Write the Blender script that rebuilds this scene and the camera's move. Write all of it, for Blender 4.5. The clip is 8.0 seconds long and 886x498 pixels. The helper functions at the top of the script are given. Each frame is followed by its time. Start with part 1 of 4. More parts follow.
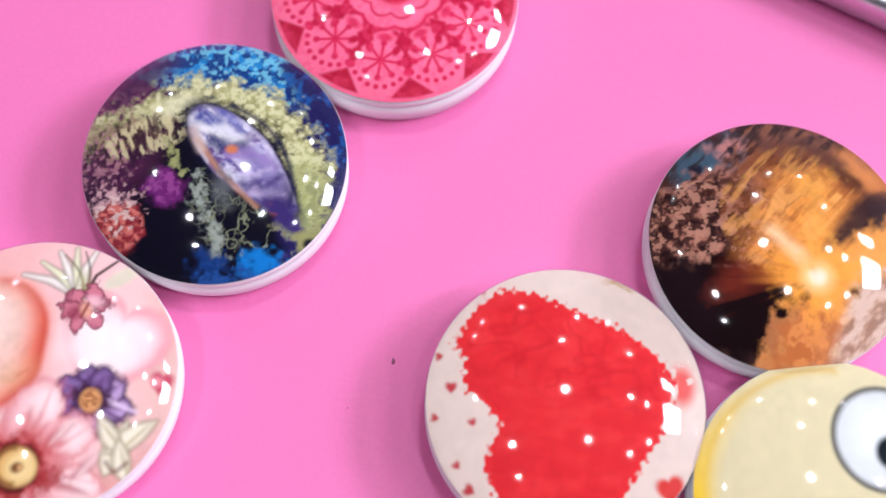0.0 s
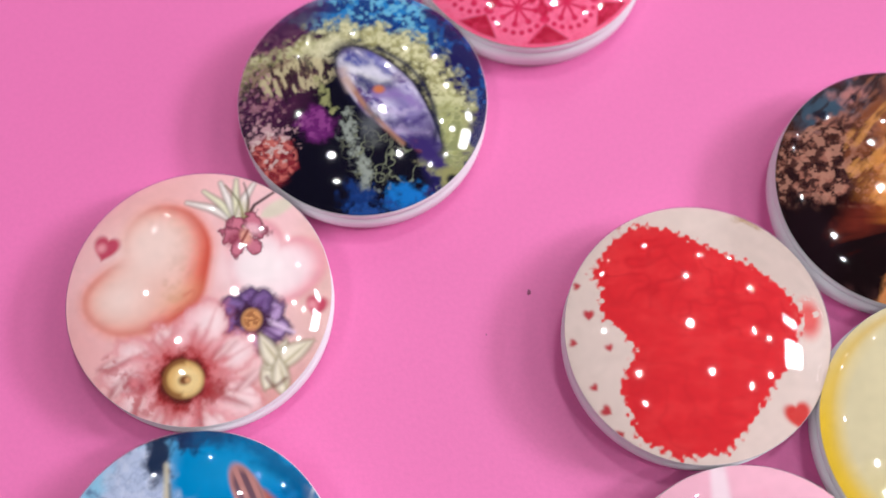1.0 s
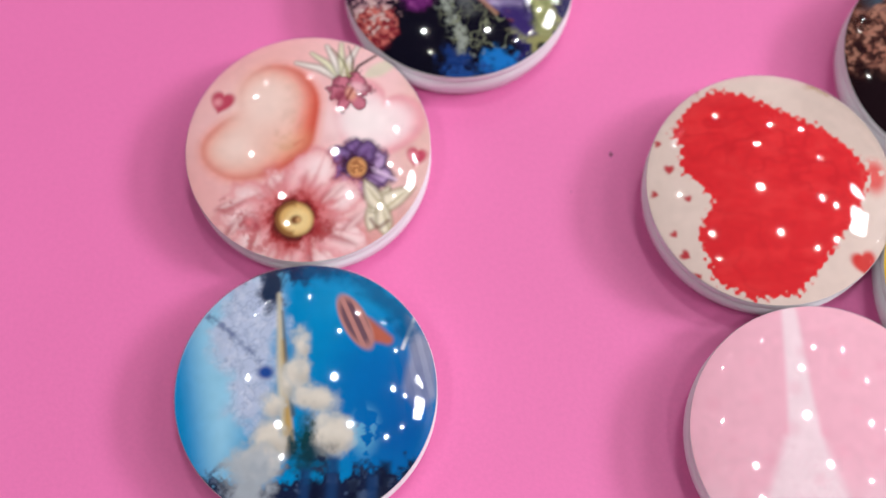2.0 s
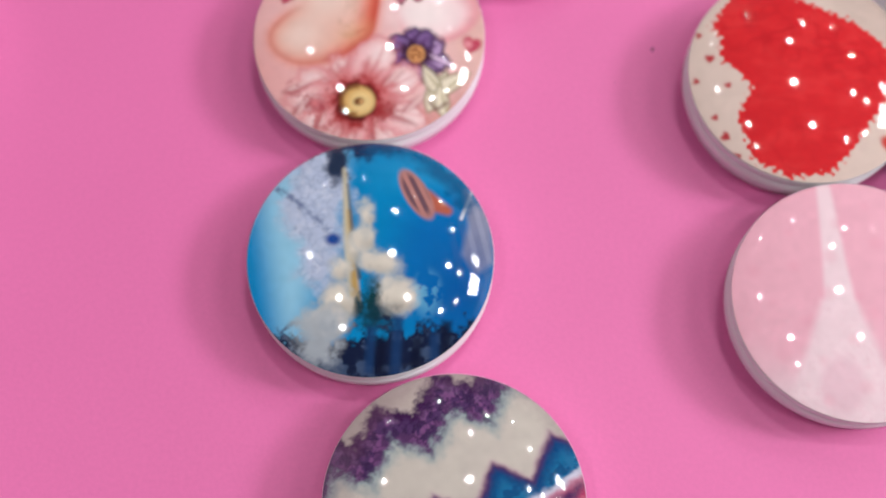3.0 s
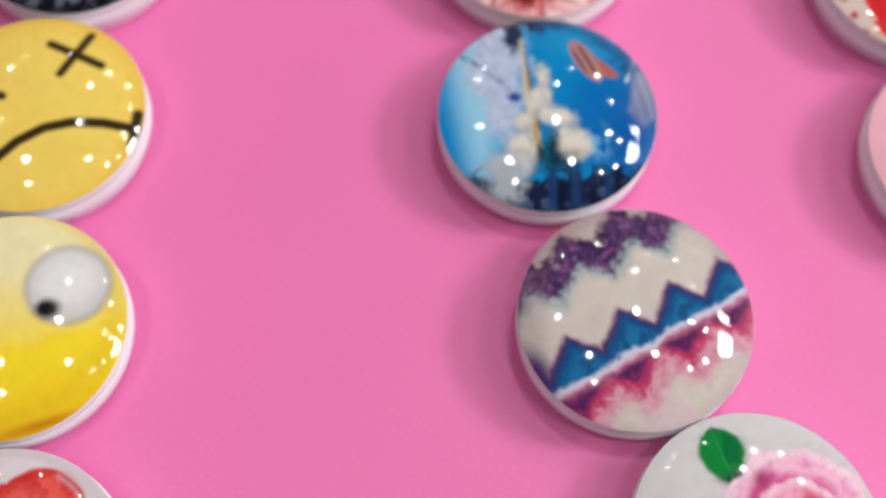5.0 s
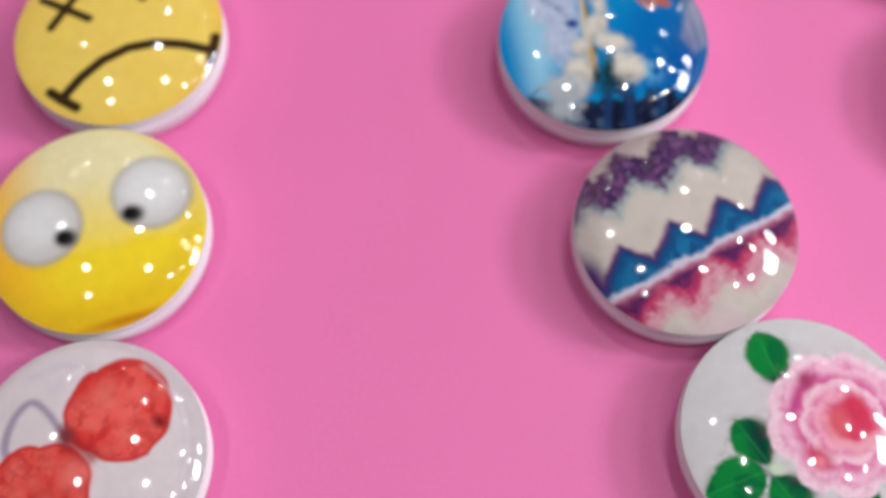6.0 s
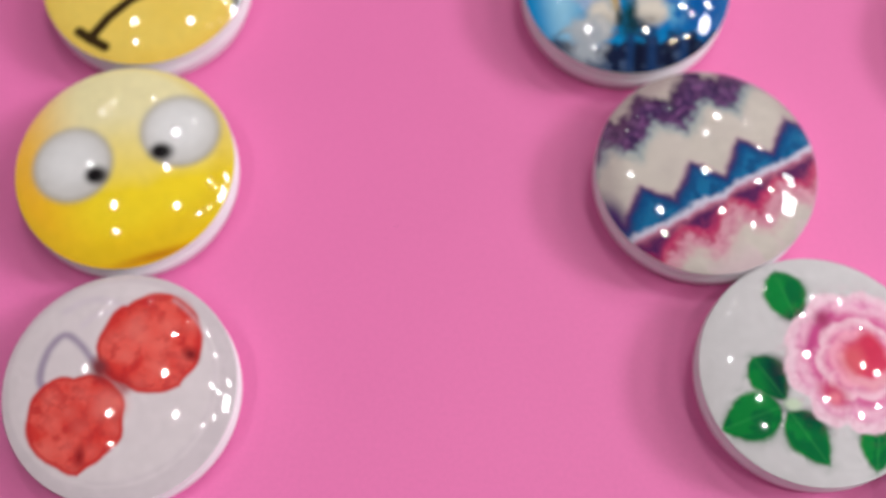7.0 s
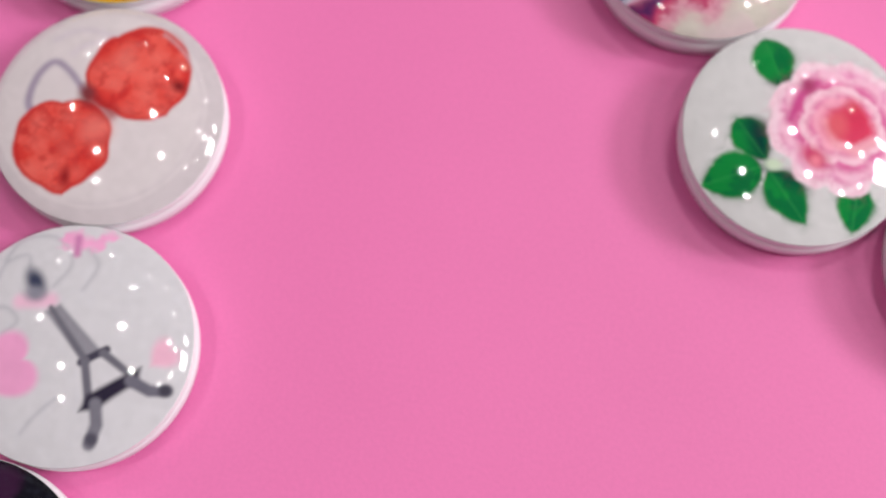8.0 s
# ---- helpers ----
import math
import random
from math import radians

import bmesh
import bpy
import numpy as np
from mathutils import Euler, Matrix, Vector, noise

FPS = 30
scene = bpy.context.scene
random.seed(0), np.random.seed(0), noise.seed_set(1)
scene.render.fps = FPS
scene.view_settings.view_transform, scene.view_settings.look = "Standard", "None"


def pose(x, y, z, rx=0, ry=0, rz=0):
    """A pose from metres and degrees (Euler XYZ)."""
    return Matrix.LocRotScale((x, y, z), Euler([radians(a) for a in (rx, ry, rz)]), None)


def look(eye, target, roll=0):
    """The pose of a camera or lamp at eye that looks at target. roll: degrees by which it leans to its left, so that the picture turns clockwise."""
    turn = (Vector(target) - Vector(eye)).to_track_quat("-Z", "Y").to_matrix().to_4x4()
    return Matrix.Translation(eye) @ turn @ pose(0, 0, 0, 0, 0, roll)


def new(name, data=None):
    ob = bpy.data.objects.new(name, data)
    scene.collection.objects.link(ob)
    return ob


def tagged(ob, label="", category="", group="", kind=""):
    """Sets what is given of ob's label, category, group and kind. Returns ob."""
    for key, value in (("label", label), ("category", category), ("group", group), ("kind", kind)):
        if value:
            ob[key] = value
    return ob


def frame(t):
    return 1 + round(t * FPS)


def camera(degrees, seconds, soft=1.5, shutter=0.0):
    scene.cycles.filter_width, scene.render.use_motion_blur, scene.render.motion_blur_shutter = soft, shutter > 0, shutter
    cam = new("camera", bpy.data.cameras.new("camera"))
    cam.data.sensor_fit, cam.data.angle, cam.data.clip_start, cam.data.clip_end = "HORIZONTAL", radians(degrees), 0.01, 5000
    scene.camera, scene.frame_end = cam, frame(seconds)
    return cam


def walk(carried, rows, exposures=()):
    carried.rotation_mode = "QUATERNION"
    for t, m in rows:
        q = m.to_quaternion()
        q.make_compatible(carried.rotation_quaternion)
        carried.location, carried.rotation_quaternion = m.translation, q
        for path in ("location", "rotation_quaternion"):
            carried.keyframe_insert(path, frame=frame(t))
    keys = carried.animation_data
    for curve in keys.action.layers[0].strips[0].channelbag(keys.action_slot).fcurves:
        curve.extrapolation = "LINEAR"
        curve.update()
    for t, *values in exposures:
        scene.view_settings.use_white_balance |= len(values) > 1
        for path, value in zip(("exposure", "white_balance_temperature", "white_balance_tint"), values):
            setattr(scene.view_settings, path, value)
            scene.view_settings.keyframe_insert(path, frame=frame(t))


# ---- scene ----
cam = camera(41.88, 8.0, soft=1.5)
cam.data.dof.use_dof, cam.data.dof.focus_distance, cam.data.dof.aperture_fstop = True, 0.1740, 10.5
# seconds, metres, degrees
ROWS = [
    (0.0, 0.0000, 0.0000, 0.1691, 20.05, -1.86, 0.00),
    (0.2, -0.0029, 0.0001, 0.1713, 19.81, -1.47, 0.33),
    (0.5, -0.0085, -0.0042, 0.1726, 20.13, -0.88, 0.81),
    (1.0, -0.0158, -0.0104, 0.1754, 19.16, -0.54, 1.52),
    (1.5, -0.0214, -0.0246, 0.1773, 19.85, -0.02, 2.29),
    (2.0, -0.0260, -0.0365, 0.1811, 18.88, 0.14, 2.90),
    (2.2, -0.0267, -0.0401, 0.1824, 18.21, 0.23, 2.80),
    (3.5, -0.0404, -0.0715, 0.1878, 19.68, -1.14, 3.16),
    (4.0, -0.0444, -0.0785, 0.1924, 20.83, -1.47, 3.09),
    (4.2, -0.0513, -0.0835, 0.1927, 22.36, -1.48, 3.36),
    (4.5, -0.0611, -0.0951, 0.1906, 22.86, -1.44, 3.01),
    (5.0, -0.0656, -0.1062, 0.1923, 22.70, -0.86, 2.91),
    (6.3, -0.0728, -0.1251, 0.1994, 21.49, 0.33, 4.48),
    (6.5, -0.0743, -0.1235, 0.2002, 20.61, 0.19, 4.54),
    (7.0, -0.0731, -0.1273, 0.2003, 19.79, 0.36, 4.61),
    (7.2, -0.0710, -0.1331, 0.1975, 19.16, 0.19, 4.86),
    (7.5, -0.0692, -0.1434, 0.1943, 17.88, 0.04, 6.14),
    (8.0, -0.0667, -0.1572, 0.1918, 16.33, -0.42, 7.60),
]
walk(cam, [(t, pose(x, y, z, rx, ry, rz)) for t, x, y, z, rx, ry, rz in ROWS],
     exposures=[(0.0, 0.54, 5950, 12), (0.4, 0.36, 5980, 12), (1.0, 0.28, 6180, 11), (2.0, 0.22, 6350, 10), (3.5, 0.14, 6500, 10),
                (4.5, 0.24, 6550, 9), (6.5, 0.15, 6330, 10), (7.0, 0.15, 6500, 10), (8.0, 0.27, 6550, 9)])

# ---- world and lights: a closed room, ceiling spots and two bright panels ----
world = bpy.data.worlds.new("room_air")
world.use_nodes = True
world.node_tree.nodes["Background"].inputs["Color"].default_value = (0.9, 0.92, 1.0, 1)
world.node_tree.nodes["Background"].inputs["Strength"].default_value = 0.02
scene.world = world

CEILING = 2.0
# where the ceiling spots hang, as slopes from the table, and their width
SPOTS = [(0.13, 0.29, 0.14), (0.15, 0.81, 0.11), (-0.26, 1.56, 0.12), (-0.87, 1.56, 0.13), (-0.90, 1.22, 0.12),
         (-0.67, 0.29, 0.10), (-0.31, -0.14, 0.12), (-0.28, -0.43, 0.10), (0.74, 0.29, 0.10), (0.95, 0.25, 0.10),
         (0.85, 0.80, 0.10), (0.74, 1.27, 0.11), (0.97, -0.11, 0.10), (0.36, 1.22, 0.11), (0.30, -0.10, 0.11),
         (0.72, -0.22, 0.10)]
MID = (-0.04, -0.03)
SPOT_WATTS, PANEL_WATTS = 3.0, 135.0


def lamp(name, place, target, watts, sx, sy=None, color=(1, 1, 1)):
    data = bpy.data.lights.new(name, "AREA")
    data.energy, data.color, data.size = watts, color, sx
    data.shape = "RECTANGLE" if sy else "DISK"
    if sy:
        data.size_y = sy
    ob = new(name, data)
    ob.matrix_world = look(place, target)
    return ob


def spot_place(sx, sy):
    h = CEILING - 0.03
    return Vector((MID[0] + sx * h, MID[1] + sy * h, h))


for sx, sy, width in SPOTS:
    p = spot_place(sx, sy)
    lamp("spot_light", p, p - Vector((0, 0, 1)), SPOT_WATTS * (1 + 0.6 * max(0, sx)) * (width / 0.1) ** 1.2, 0.78 * width, color=(1, 0.97, 0.95))
# two bright ceiling panels: place, size along x and y
PANELS = [(3.00, 0.28, 1.15, 0.64), (2.90, 1.08, 0.72, 0.26)]
for px, py, pw, ph in PANELS:
    at = Vector((px, py, CEILING - 0.03))
    lamp("panel_light", at, at - Vector((0, 0, 1)), PANEL_WATTS * pw * ph, pw, ph, (0.97, 0.98, 1))


# ---- materials ----
def lin(r, g, b):
    """An everyday 0..255 colour as a linear base colour."""
    return tuple(0.93 * ((c / 255 / 12.92) if c < 10.3 else ((c / 255 + 0.055) / 1.055) ** 2.4) for c in (r, g, b))


def material(name, color, rough=0.5, metal=0.0, bump=0.0, bump_scale=2000.0, spread=0.0, spread_scale=8.0, coat=0.0):
    m = bpy.data.materials.new(name)
    m.use_nodes = True
    nt = m.node_tree
    n, link = nt.nodes, nt.links.new
    p = n["Principled BSDF"]
    p.inputs["Roughness"].default_value, p.inputs["Metallic"].default_value = rough, metal
    p.inputs["Base Color"].default_value = (*color, 1)
    p.inputs["Coat Weight"].default_value = coat
    tc = n.new("ShaderNodeTexCoord")
    if spread:
        big, fine = n.new("ShaderNodeTexNoise"), n.new("ShaderNodeTexNoise")
        big.inputs["Scale"].default_value, big.inputs["Detail"].default_value = spread_scale, 3
        fine.inputs["Scale"].default_value, fine.inputs["Detail"].default_value = spread_scale * 70, 4
        add = n.new("ShaderNodeMath")
        add.operation = "ADD"
        ramp = n.new("ShaderNodeMapRange")
        ramp.inputs["From Min"].default_value, ramp.inputs["From Max"].default_value = 0.6, 1.4
        ramp.inputs["To Min"].default_value, ramp.inputs["To Max"].default_value = 1 - spread, 1 + spread
        mul = n.new("ShaderNodeVectorMath")
        mul.operation = "MULTIPLY"
        mul.inputs[0].default_value = color
        for t in (big, fine):
            link(tc.outputs["Object"], t.inputs["Vector"])
        link(big.outputs["Fac"], add.inputs[0])
        link(fine.outputs["Fac"], add.inputs[1])
        link(add.outputs[0], ramp.inputs["Value"])
        link(ramp.outputs[0], mul.inputs[1])
        link(mul.outputs[0], p.inputs["Base Color"])
    if bump:
        tex, b = n.new("ShaderNodeTexNoise"), n.new("ShaderNodeBump")
        tex.inputs["Scale"].default_value, tex.inputs["Detail"].default_value = bump_scale, 4
        b.inputs["Strength"].default_value, b.inputs["Distance"].default_value = bump, 0.0002
        link(tc.outputs["Object"], tex.inputs["Vector"])
        link(tex.outputs["Fac"], b.inputs["Height"])
        link(b.outputs["Normal"], p.inputs["Normal"])
    return m


def glass_material():
    """Clear cast glass: see-through, with a gloss that grows at the edge."""
    m = bpy.data.materials.new("clear_glass")
    m.use_nodes = True
    nt = m.node_tree
    n, link = nt.nodes, nt.links.new
    n.remove(n["Principled BSDF"])
    clear, gloss, mix = n.new("ShaderNodeBsdfTransparent"), n.new("ShaderNodeBsdfGlossy"), n.new("ShaderNodeMixShader")
    facing, power, scale = n.new("ShaderNodeLayerWeight"), n.new("ShaderNodeMath"), n.new("ShaderNodeMapRange")
    facing.inputs["Blend"].default_value = 0.5
    power.operation, power.inputs[1].default_value = "POWER", 5
    scale.inputs["To Min"].default_value, scale.inputs["To Max"].default_value = 0.046, 1.0
    gloss.inputs["Roughness"].default_value = 0.055
    clear.inputs["Color"].default_value = (0.985, 0.985, 0.985, 1)
    link(facing.outputs["Facing"], power.inputs[0])
    link(power.outputs[0], scale.inputs["Value"])
    link(scale.outputs[0], mix.inputs[0])
    link(clear.outputs[0], mix.inputs[1])
    link(gloss.outputs[0], mix.inputs[2])
    link(mix.outputs[0], n["Material Output"].inputs["Surface"])
    return m


def ink_material():
    """Printed paper: the colours are the mesh's own, with paper grain."""
    m = bpy.data.materials.new("printed_paper")
    m.use_nodes = True
    nt = m.node_tree
    n, link = nt.nodes, nt.links.new
    p = n["Principled BSDF"]
    p.inputs["Roughness"].default_value, p.inputs["Specular IOR Level"].default_value = 0.6, 0.02
    at, tc, tex, ramp, mul = (n.new("ShaderNodeAttribute"), n.new("ShaderNodeTexCoord"), n.new("ShaderNodeTexNoise"),
                              n.new("ShaderNodeMapRange"), n.new("ShaderNodeVectorMath"))
    at.attribute_name = "ink"
    tex.inputs["Scale"].default_value, tex.inputs["Detail"].default_value = 900, 4
    ramp.inputs["To Min"].default_value, ramp.inputs["To Max"].default_value = 0.965, 1.035
    mul.operation = "MULTIPLY"
    link(tc.outputs["Object"], tex.inputs["Vector"])
    link(tex.outputs["Fac"], ramp.inputs["Value"])
    link(at.outputs["Color"], mul.inputs[0])
    link(ramp.outputs[0], mul.inputs[1])
    link(mul.outputs[0], p.inputs["Base Color"])
    return m


PINK = material("pink_card", lin(228, 111, 172), 0.5, bump=0.12, bump_scale=1500, spread=0.05, spread_scale=18)
WHITE = material("white_plastic", (0.80, 0.775, 0.80), 0.35, bump=0.05, bump_scale=700, spread=0.02, spread_scale=60)
GLASS, INK = glass_material(), ink_material()
WALL = material("painted_wall", (0.32, 0.31, 0.32), 0.8, bump=0.1, bump_scale=80, spread=0.04, spread_scale=1.5)
DARK_PAINT = material("dark_ceiling_paint", (0.13, 0.125, 0.13), 0.8, bump=0.1, bump_scale=80, spread=0.06, spread_scale=1.5)
FLOOR = material("grey_floor", (0.30, 0.29, 0.28), 0.5, bump=0.1, bump_scale=60, spread=0.08, spread_scale=1.2)
METAL = material("brushed_metal", (0.62, 0.60, 0.63), 0.28, metal=0.9, bump=0.1, bump_scale=900, spread=0.05, spread_scale=40)
BLACK_GLASS = material("dark_glass", (0.05, 0.045, 0.05), 0.12, spread=0.1, spread_scale=30)
DUST = material("dark_speck", (0.25, 0.06, 0.13), 0.8, spread=0.1, spread_scale=400)


# ---- building helpers ----
def part(name, bm, mat, parent=None, label="", smooth=False):
    me = bpy.data.meshes.new(name)
    bm.normal_update()
    bm.to_mesh(me)
    bm.free()
    me.materials.append(mat)
    if smooth:
        for p in me.polygons:
            p.use_smooth = True
    ob = new(name, me)
    ob.parent = parent
    return tagged(ob, label)


def box(x0, x1, y0, y1, z0, z1, bevel=0.0):
    bm = bmesh.new()
    bmesh.ops.create_cube(bm, size=1)
    for v in bm.verts:
        v.co = ((x0 + x1) / 2 + v.co.x * (x1 - x0), (y0 + y1) / 2 + v.co.y * (y1 - y0), (z0 + z1) / 2 + v.co.z * (z1 - z0))
    if bevel:
        bmesh.ops.bevel(bm, geom=bm.edges[:], offset=bevel, segments=4, profile=0.6, affect="EDGES")
    return bm


def lathe(profile, steps=96):
    """A turned shape from (radius, height) pairs; a radius of 0 closes it."""
    bm, rings = bmesh.new(), []
    for r, z in profile:
        if r < 1e-7:
            rings.append([bm.verts.new((0, 0, z))])
        else:
            rings.append([bm.verts.new((r * math.cos(2 * math.pi * k / steps), r * math.sin(2 * math.pi * k / steps), z)) for k in range(steps)])
    for a, b in zip(rings, rings[1:]):
        for k in range(steps):
            j = (k + 1) % steps
            if len(a) == 1 and len(b) > 1:
                bm.faces.new((a[0], b[k], b[j]))
            elif len(b) == 1 and len(a) > 1:
                bm.faces.new((a[k], a[j], b[0]))
            elif len(a) > 1:
                bm.faces.new((a[k], a[j], b[j], b[k]))
    bmesh.ops.recalc_face_normals(bm, faces=bm.faces[:])
    return bm


# ---- the room and the table ----
def slab(name, *sides, mat=WALL, bevel=0.0):
    return tagged(part(name, box(*sides, bevel=bevel), mat), kind="structure")


X0, X1, Y0, Y1, LOW = -3.2, 4.0, -2.6, 3.8, -0.76
slab("floor", X0, X1, Y0, Y1, LOW - 0.1, LOW, mat=FLOOR)
slab("ceiling", X0, X1, Y0, Y1, CEILING, CEILING + 0.1, mat=DARK_PAINT)
slab("wall_west", X0 - 0.1, X0, Y0, Y1, LOW, CEILING)
slab("wall_east", X1, X1 + 0.1, Y0, Y1, LOW, CEILING)
slab("wall_south", X0 - 0.1, X1 + 0.1, Y0 - 0.1, Y0, LOW, CEILING)
slab("wall_north", X0 - 0.1, X1 + 0.1, Y1, Y1 + 0.1, LOW, CEILING)
tabletop = slab("tabletop", -0.75, 0.65, -0.62, 0.62, -0.03, 0.0, mat=PINK, bevel=0.003)
tagged(tabletop, "smooth bright pink card-covered table surface", "table surface")
for x in (-0.70, 0.55):
    for y in (-0.57, 0.52):
        part("leg", box(x, x + 0.05, y, y + 0.05, LOW, -0.03, bevel=0.002), WHITE, tabletop)

# ---- the domed phone grips ----
RIM, RADIUS = 0.0076, 0.0200


def square_to_disc(n):
    """An even grid laid over the unit disc: corner places and quads."""
    a = np.linspace(-1, 1, n)
    x, y = np.meshgrid(a, a, indexing="ij")
    r = np.where(np.abs(x) > np.abs(y), x, y)
    big = np.abs(x) > np.abs(y)
    with np.errstate(divide="ignore", invalid="ignore"):
        phi = np.where(big, np.pi / 4 * np.where(x == 0, 0, y / x), np.pi / 2 - np.pi / 4 * np.where(y == 0, 0, x / y))
    u, v = r * np.cos(phi), r * np.sin(phi)
    i = np.arange(n * n).reshape(n, n)
    quads = np.stack([i[:-1, :-1], i[1:, :-1], i[1:, 1:], i[:-1, 1:]], -1).reshape(-1, 4)
    return u.ravel(), v.ravel(), quads


def print_part(painter, parent, n):
    u, v, quads = square_to_disc(n)
    rr = u * u + v * v
    r = 0.0199
    z = RIM + 0.0002 + PRINT_RISE * (1 - rr)
    me = bpy.data.meshes.new("print")
    me.vertices.add(len(u))
    me.vertices.foreach_set("co", np.stack([u * r, v * r, z], 1).astype(np.float32).ravel())
    me.loops.add(quads.size)
    me.loops.foreach_set("vertex_index", quads.astype(np.int32).ravel())
    me.polygons.add(len(quads))
    me.polygons.foreach_set("loop_start", np.arange(0, quads.size, 4, dtype=np.int32))
    me.update(calc_edges=True)
    ink = np.ones((len(u), 4), np.float32)
    ink[:, :3] = painter(u, v) * (0.96 + 0.08 * cloud(u, v, 14, 21))[:, None]
    me.attributes.new("ink", "FLOAT_COLOR", "POINT").data.foreach_set("color", ink.ravel())
    me.polygons.foreach_set("use_smooth", np.ones(len(quads), bool))
    me.materials.append(INK)
    ob = new("print", me)
    ob.parent = parent
    return ob


PRINT_RISE = 0.0013
CURVE, SHOULDER = 0.0400, 12.0


def dome_profile(steps=40):
    """A shallow ball cap that turns down more steeply at a rounded shoulder, from the rim to the crown."""
    slope = lambda r: math.tan(math.asin(r / CURVE) + radians(SHOULDER) * (r / RADIUS) ** 10)
    radii = [RADIUS * (1 - (k / steps) ** 1.4) for k in range(steps + 1)]
    z = RIM + 0.0004
    rows = [(RADIUS - 0.0001, RIM - 0.0004), (RADIUS, RIM), (RADIUS, z)]
    for a, b in zip(radii, radii[1:]):
        z += (a - b) * slope((a + b) / 2)
        rows.append((max(0, b), z))
    return rows


def phone_grip(x, y, painter, label, n=181):
    grip = tagged(new("phone_grip"), label, "phone grip", "domed phone grips on the table")
    grip.location = (x, y, 0)
    part("foot", lathe([(0, 0), (0.0188, 0), (0.0192, 0.0003), (0.0192, 0.0012), (0.0182, 0.0015), (0, 0.0015)]), WHITE, grip, smooth=False)
    part("plate", lathe([(0, 0.0014), (0.0190, 0.0014), (0.0196, 0.0016), (0.0199, 0.0022), (0.0200, 0.0032), (0.0200, 0.0054), (0.0197, 0.0056),
                         (0.0197, 0.0058), (0.0199, 0.0060), (0.0200, 0.0066), (0.0200, RIM - 0.0003), (0.0197, RIM), (0, RIM)]), WHITE, grip,
         "white plastic plate with a fine groove", smooth=True)
    print_part(painter, grip, n)
    part("dome", lathe(dome_profile()), GLASS, grip, "clear glossy glass dome", smooth=True)
    return grip


# ---- printing: each picture is mixed from simple shapes on the unit disc ----
GRAIN = np.random.RandomState(7).rand(64, 64)


def value_noise(x, y):
    xi, yi = np.floor(x).astype(int), np.floor(y).astype(int)
    fx, fy = x - xi, y - yi
    fx, fy = fx * fx * (3 - 2 * fx), fy * fy * (3 - 2 * fy)
    g = lambda a, b: GRAIN[a % 64, b % 64]
    return (g(xi, yi) * (1 - fx) + g(xi + 1, yi) * fx) * (1 - fy) + (g(xi, yi + 1) * (1 - fx) + g(xi + 1, yi + 1) * fx) * fy


def cloud(u, v, scale, seed=0, layers=4):
    """Layered noise, 0 to 1, middle 0.5."""
    total, weight, amount = 0, 0, 1
    for k in range(layers):
        total = total + amount * value_noise(u * scale * 2 ** k + 13.7 * seed + 5.1 * k, v * scale * 2 ** k + 7.3 * seed + 9.2 * k)
        weight, amount = weight + amount, amount * 0.55
    return np.clip((total / weight - 0.5) * 1.6 + 0.5, 0, 1)


def turned(u, v, x, y, degrees):
    a = radians(degrees)
    return (u - x) * math.cos(a) + (v - y) * math.sin(a), -(u - x) * math.sin(a) + (v - y) * math.cos(a)


def oval(u, v, x, y, rx, ry=None, degrees=0):
    ry = ry or rx
    a, b = turned(u, v, x, y, degrees)
    return (np.sqrt((a / rx) ** 2 + (b / ry) ** 2) - 1) * min(rx, ry)


def stroke(u, v, points, w0, w1=None):
    """Distance to a line through the points, less its half width."""
    w1, best, n = w0 if w1 is None else w1, None, len(points) - 1
    for k, ((ax, ay), (bx, by)) in enumerate(zip(points, points[1:])):
        dx, dy = bx - ax, by - ay
        h = np.clip(((u - ax) * dx + (v - ay) * dy) / (dx * dx + dy * dy + 1e-9), 0, 1)
        d = np.hypot(u - ax - h * dx, v - ay - h * dy) - (w0 + (w1 - w0) * (k + h) / n)
        best = d if best is None else np.minimum(best, d)
    return best


def curve(points, steps=6):
    """The points with a smooth run of points between them."""
    p = [points[0]] + list(points) + [points[-1]]
    out = []
    for a, b, c, d in zip(p, p[1:], p[2:], p[3:]):
        for k in range(steps):
            t = k / steps
            out.append(tuple(0.5 * (2 * b[i] + (c[i] - a[i]) * t + (2 * a[i] - 5 * b[i] + 4 * c[i] - d[i]) * t * t + (3 * b[i] - a[i] - 3 * c[i] + d[i]) * t ** 3)
                             for i in (0, 1)))
    return out + [points[-1]]


def polygon(u, v, points):
    d, inside = np.full(len(u), 9.0), np.zeros(len(u), bool)
    for (ax, ay), (bx, by) in zip(points, points[1:] + points[:1]):
        dx, dy = bx - ax, by - ay
        h = np.clip(((u - ax) * dx + (v - ay) * dy) / (dx * dx + dy * dy + 1e-9), 0, 1)
        d = np.minimum(d, np.hypot(u - ax - h * dx, v - ay - h * dy))
        crosses = (ay > v) != (by > v)
        inside ^= crosses & (u < (bx - ax) * (v - ay) / (by - ay + 1e-12) + ax)
    return np.where(inside, -d, d)


def heart(u, v, x, y, size, degrees=0):
    a, b = turned(u, v, x, y, degrees)
    a, b = a / size, b / size
    return (np.sqrt(a * a + (1.15 * b - 0.72 * np.sqrt(np.abs(a)) + 0.1) ** 2) - 1) * size * 0.7


def leaf(u, v, x, y, length, width, degrees):
    a, b = turned(u, v, x, y, degrees)
    a = np.clip(a / length, -1, 1)
    return np.maximum(np.abs(b) - width * (1 - a * a) ** 0.8 * (1 - 0.25 * a), (np.hypot(*turned(u, v, x, y, degrees)) - length))


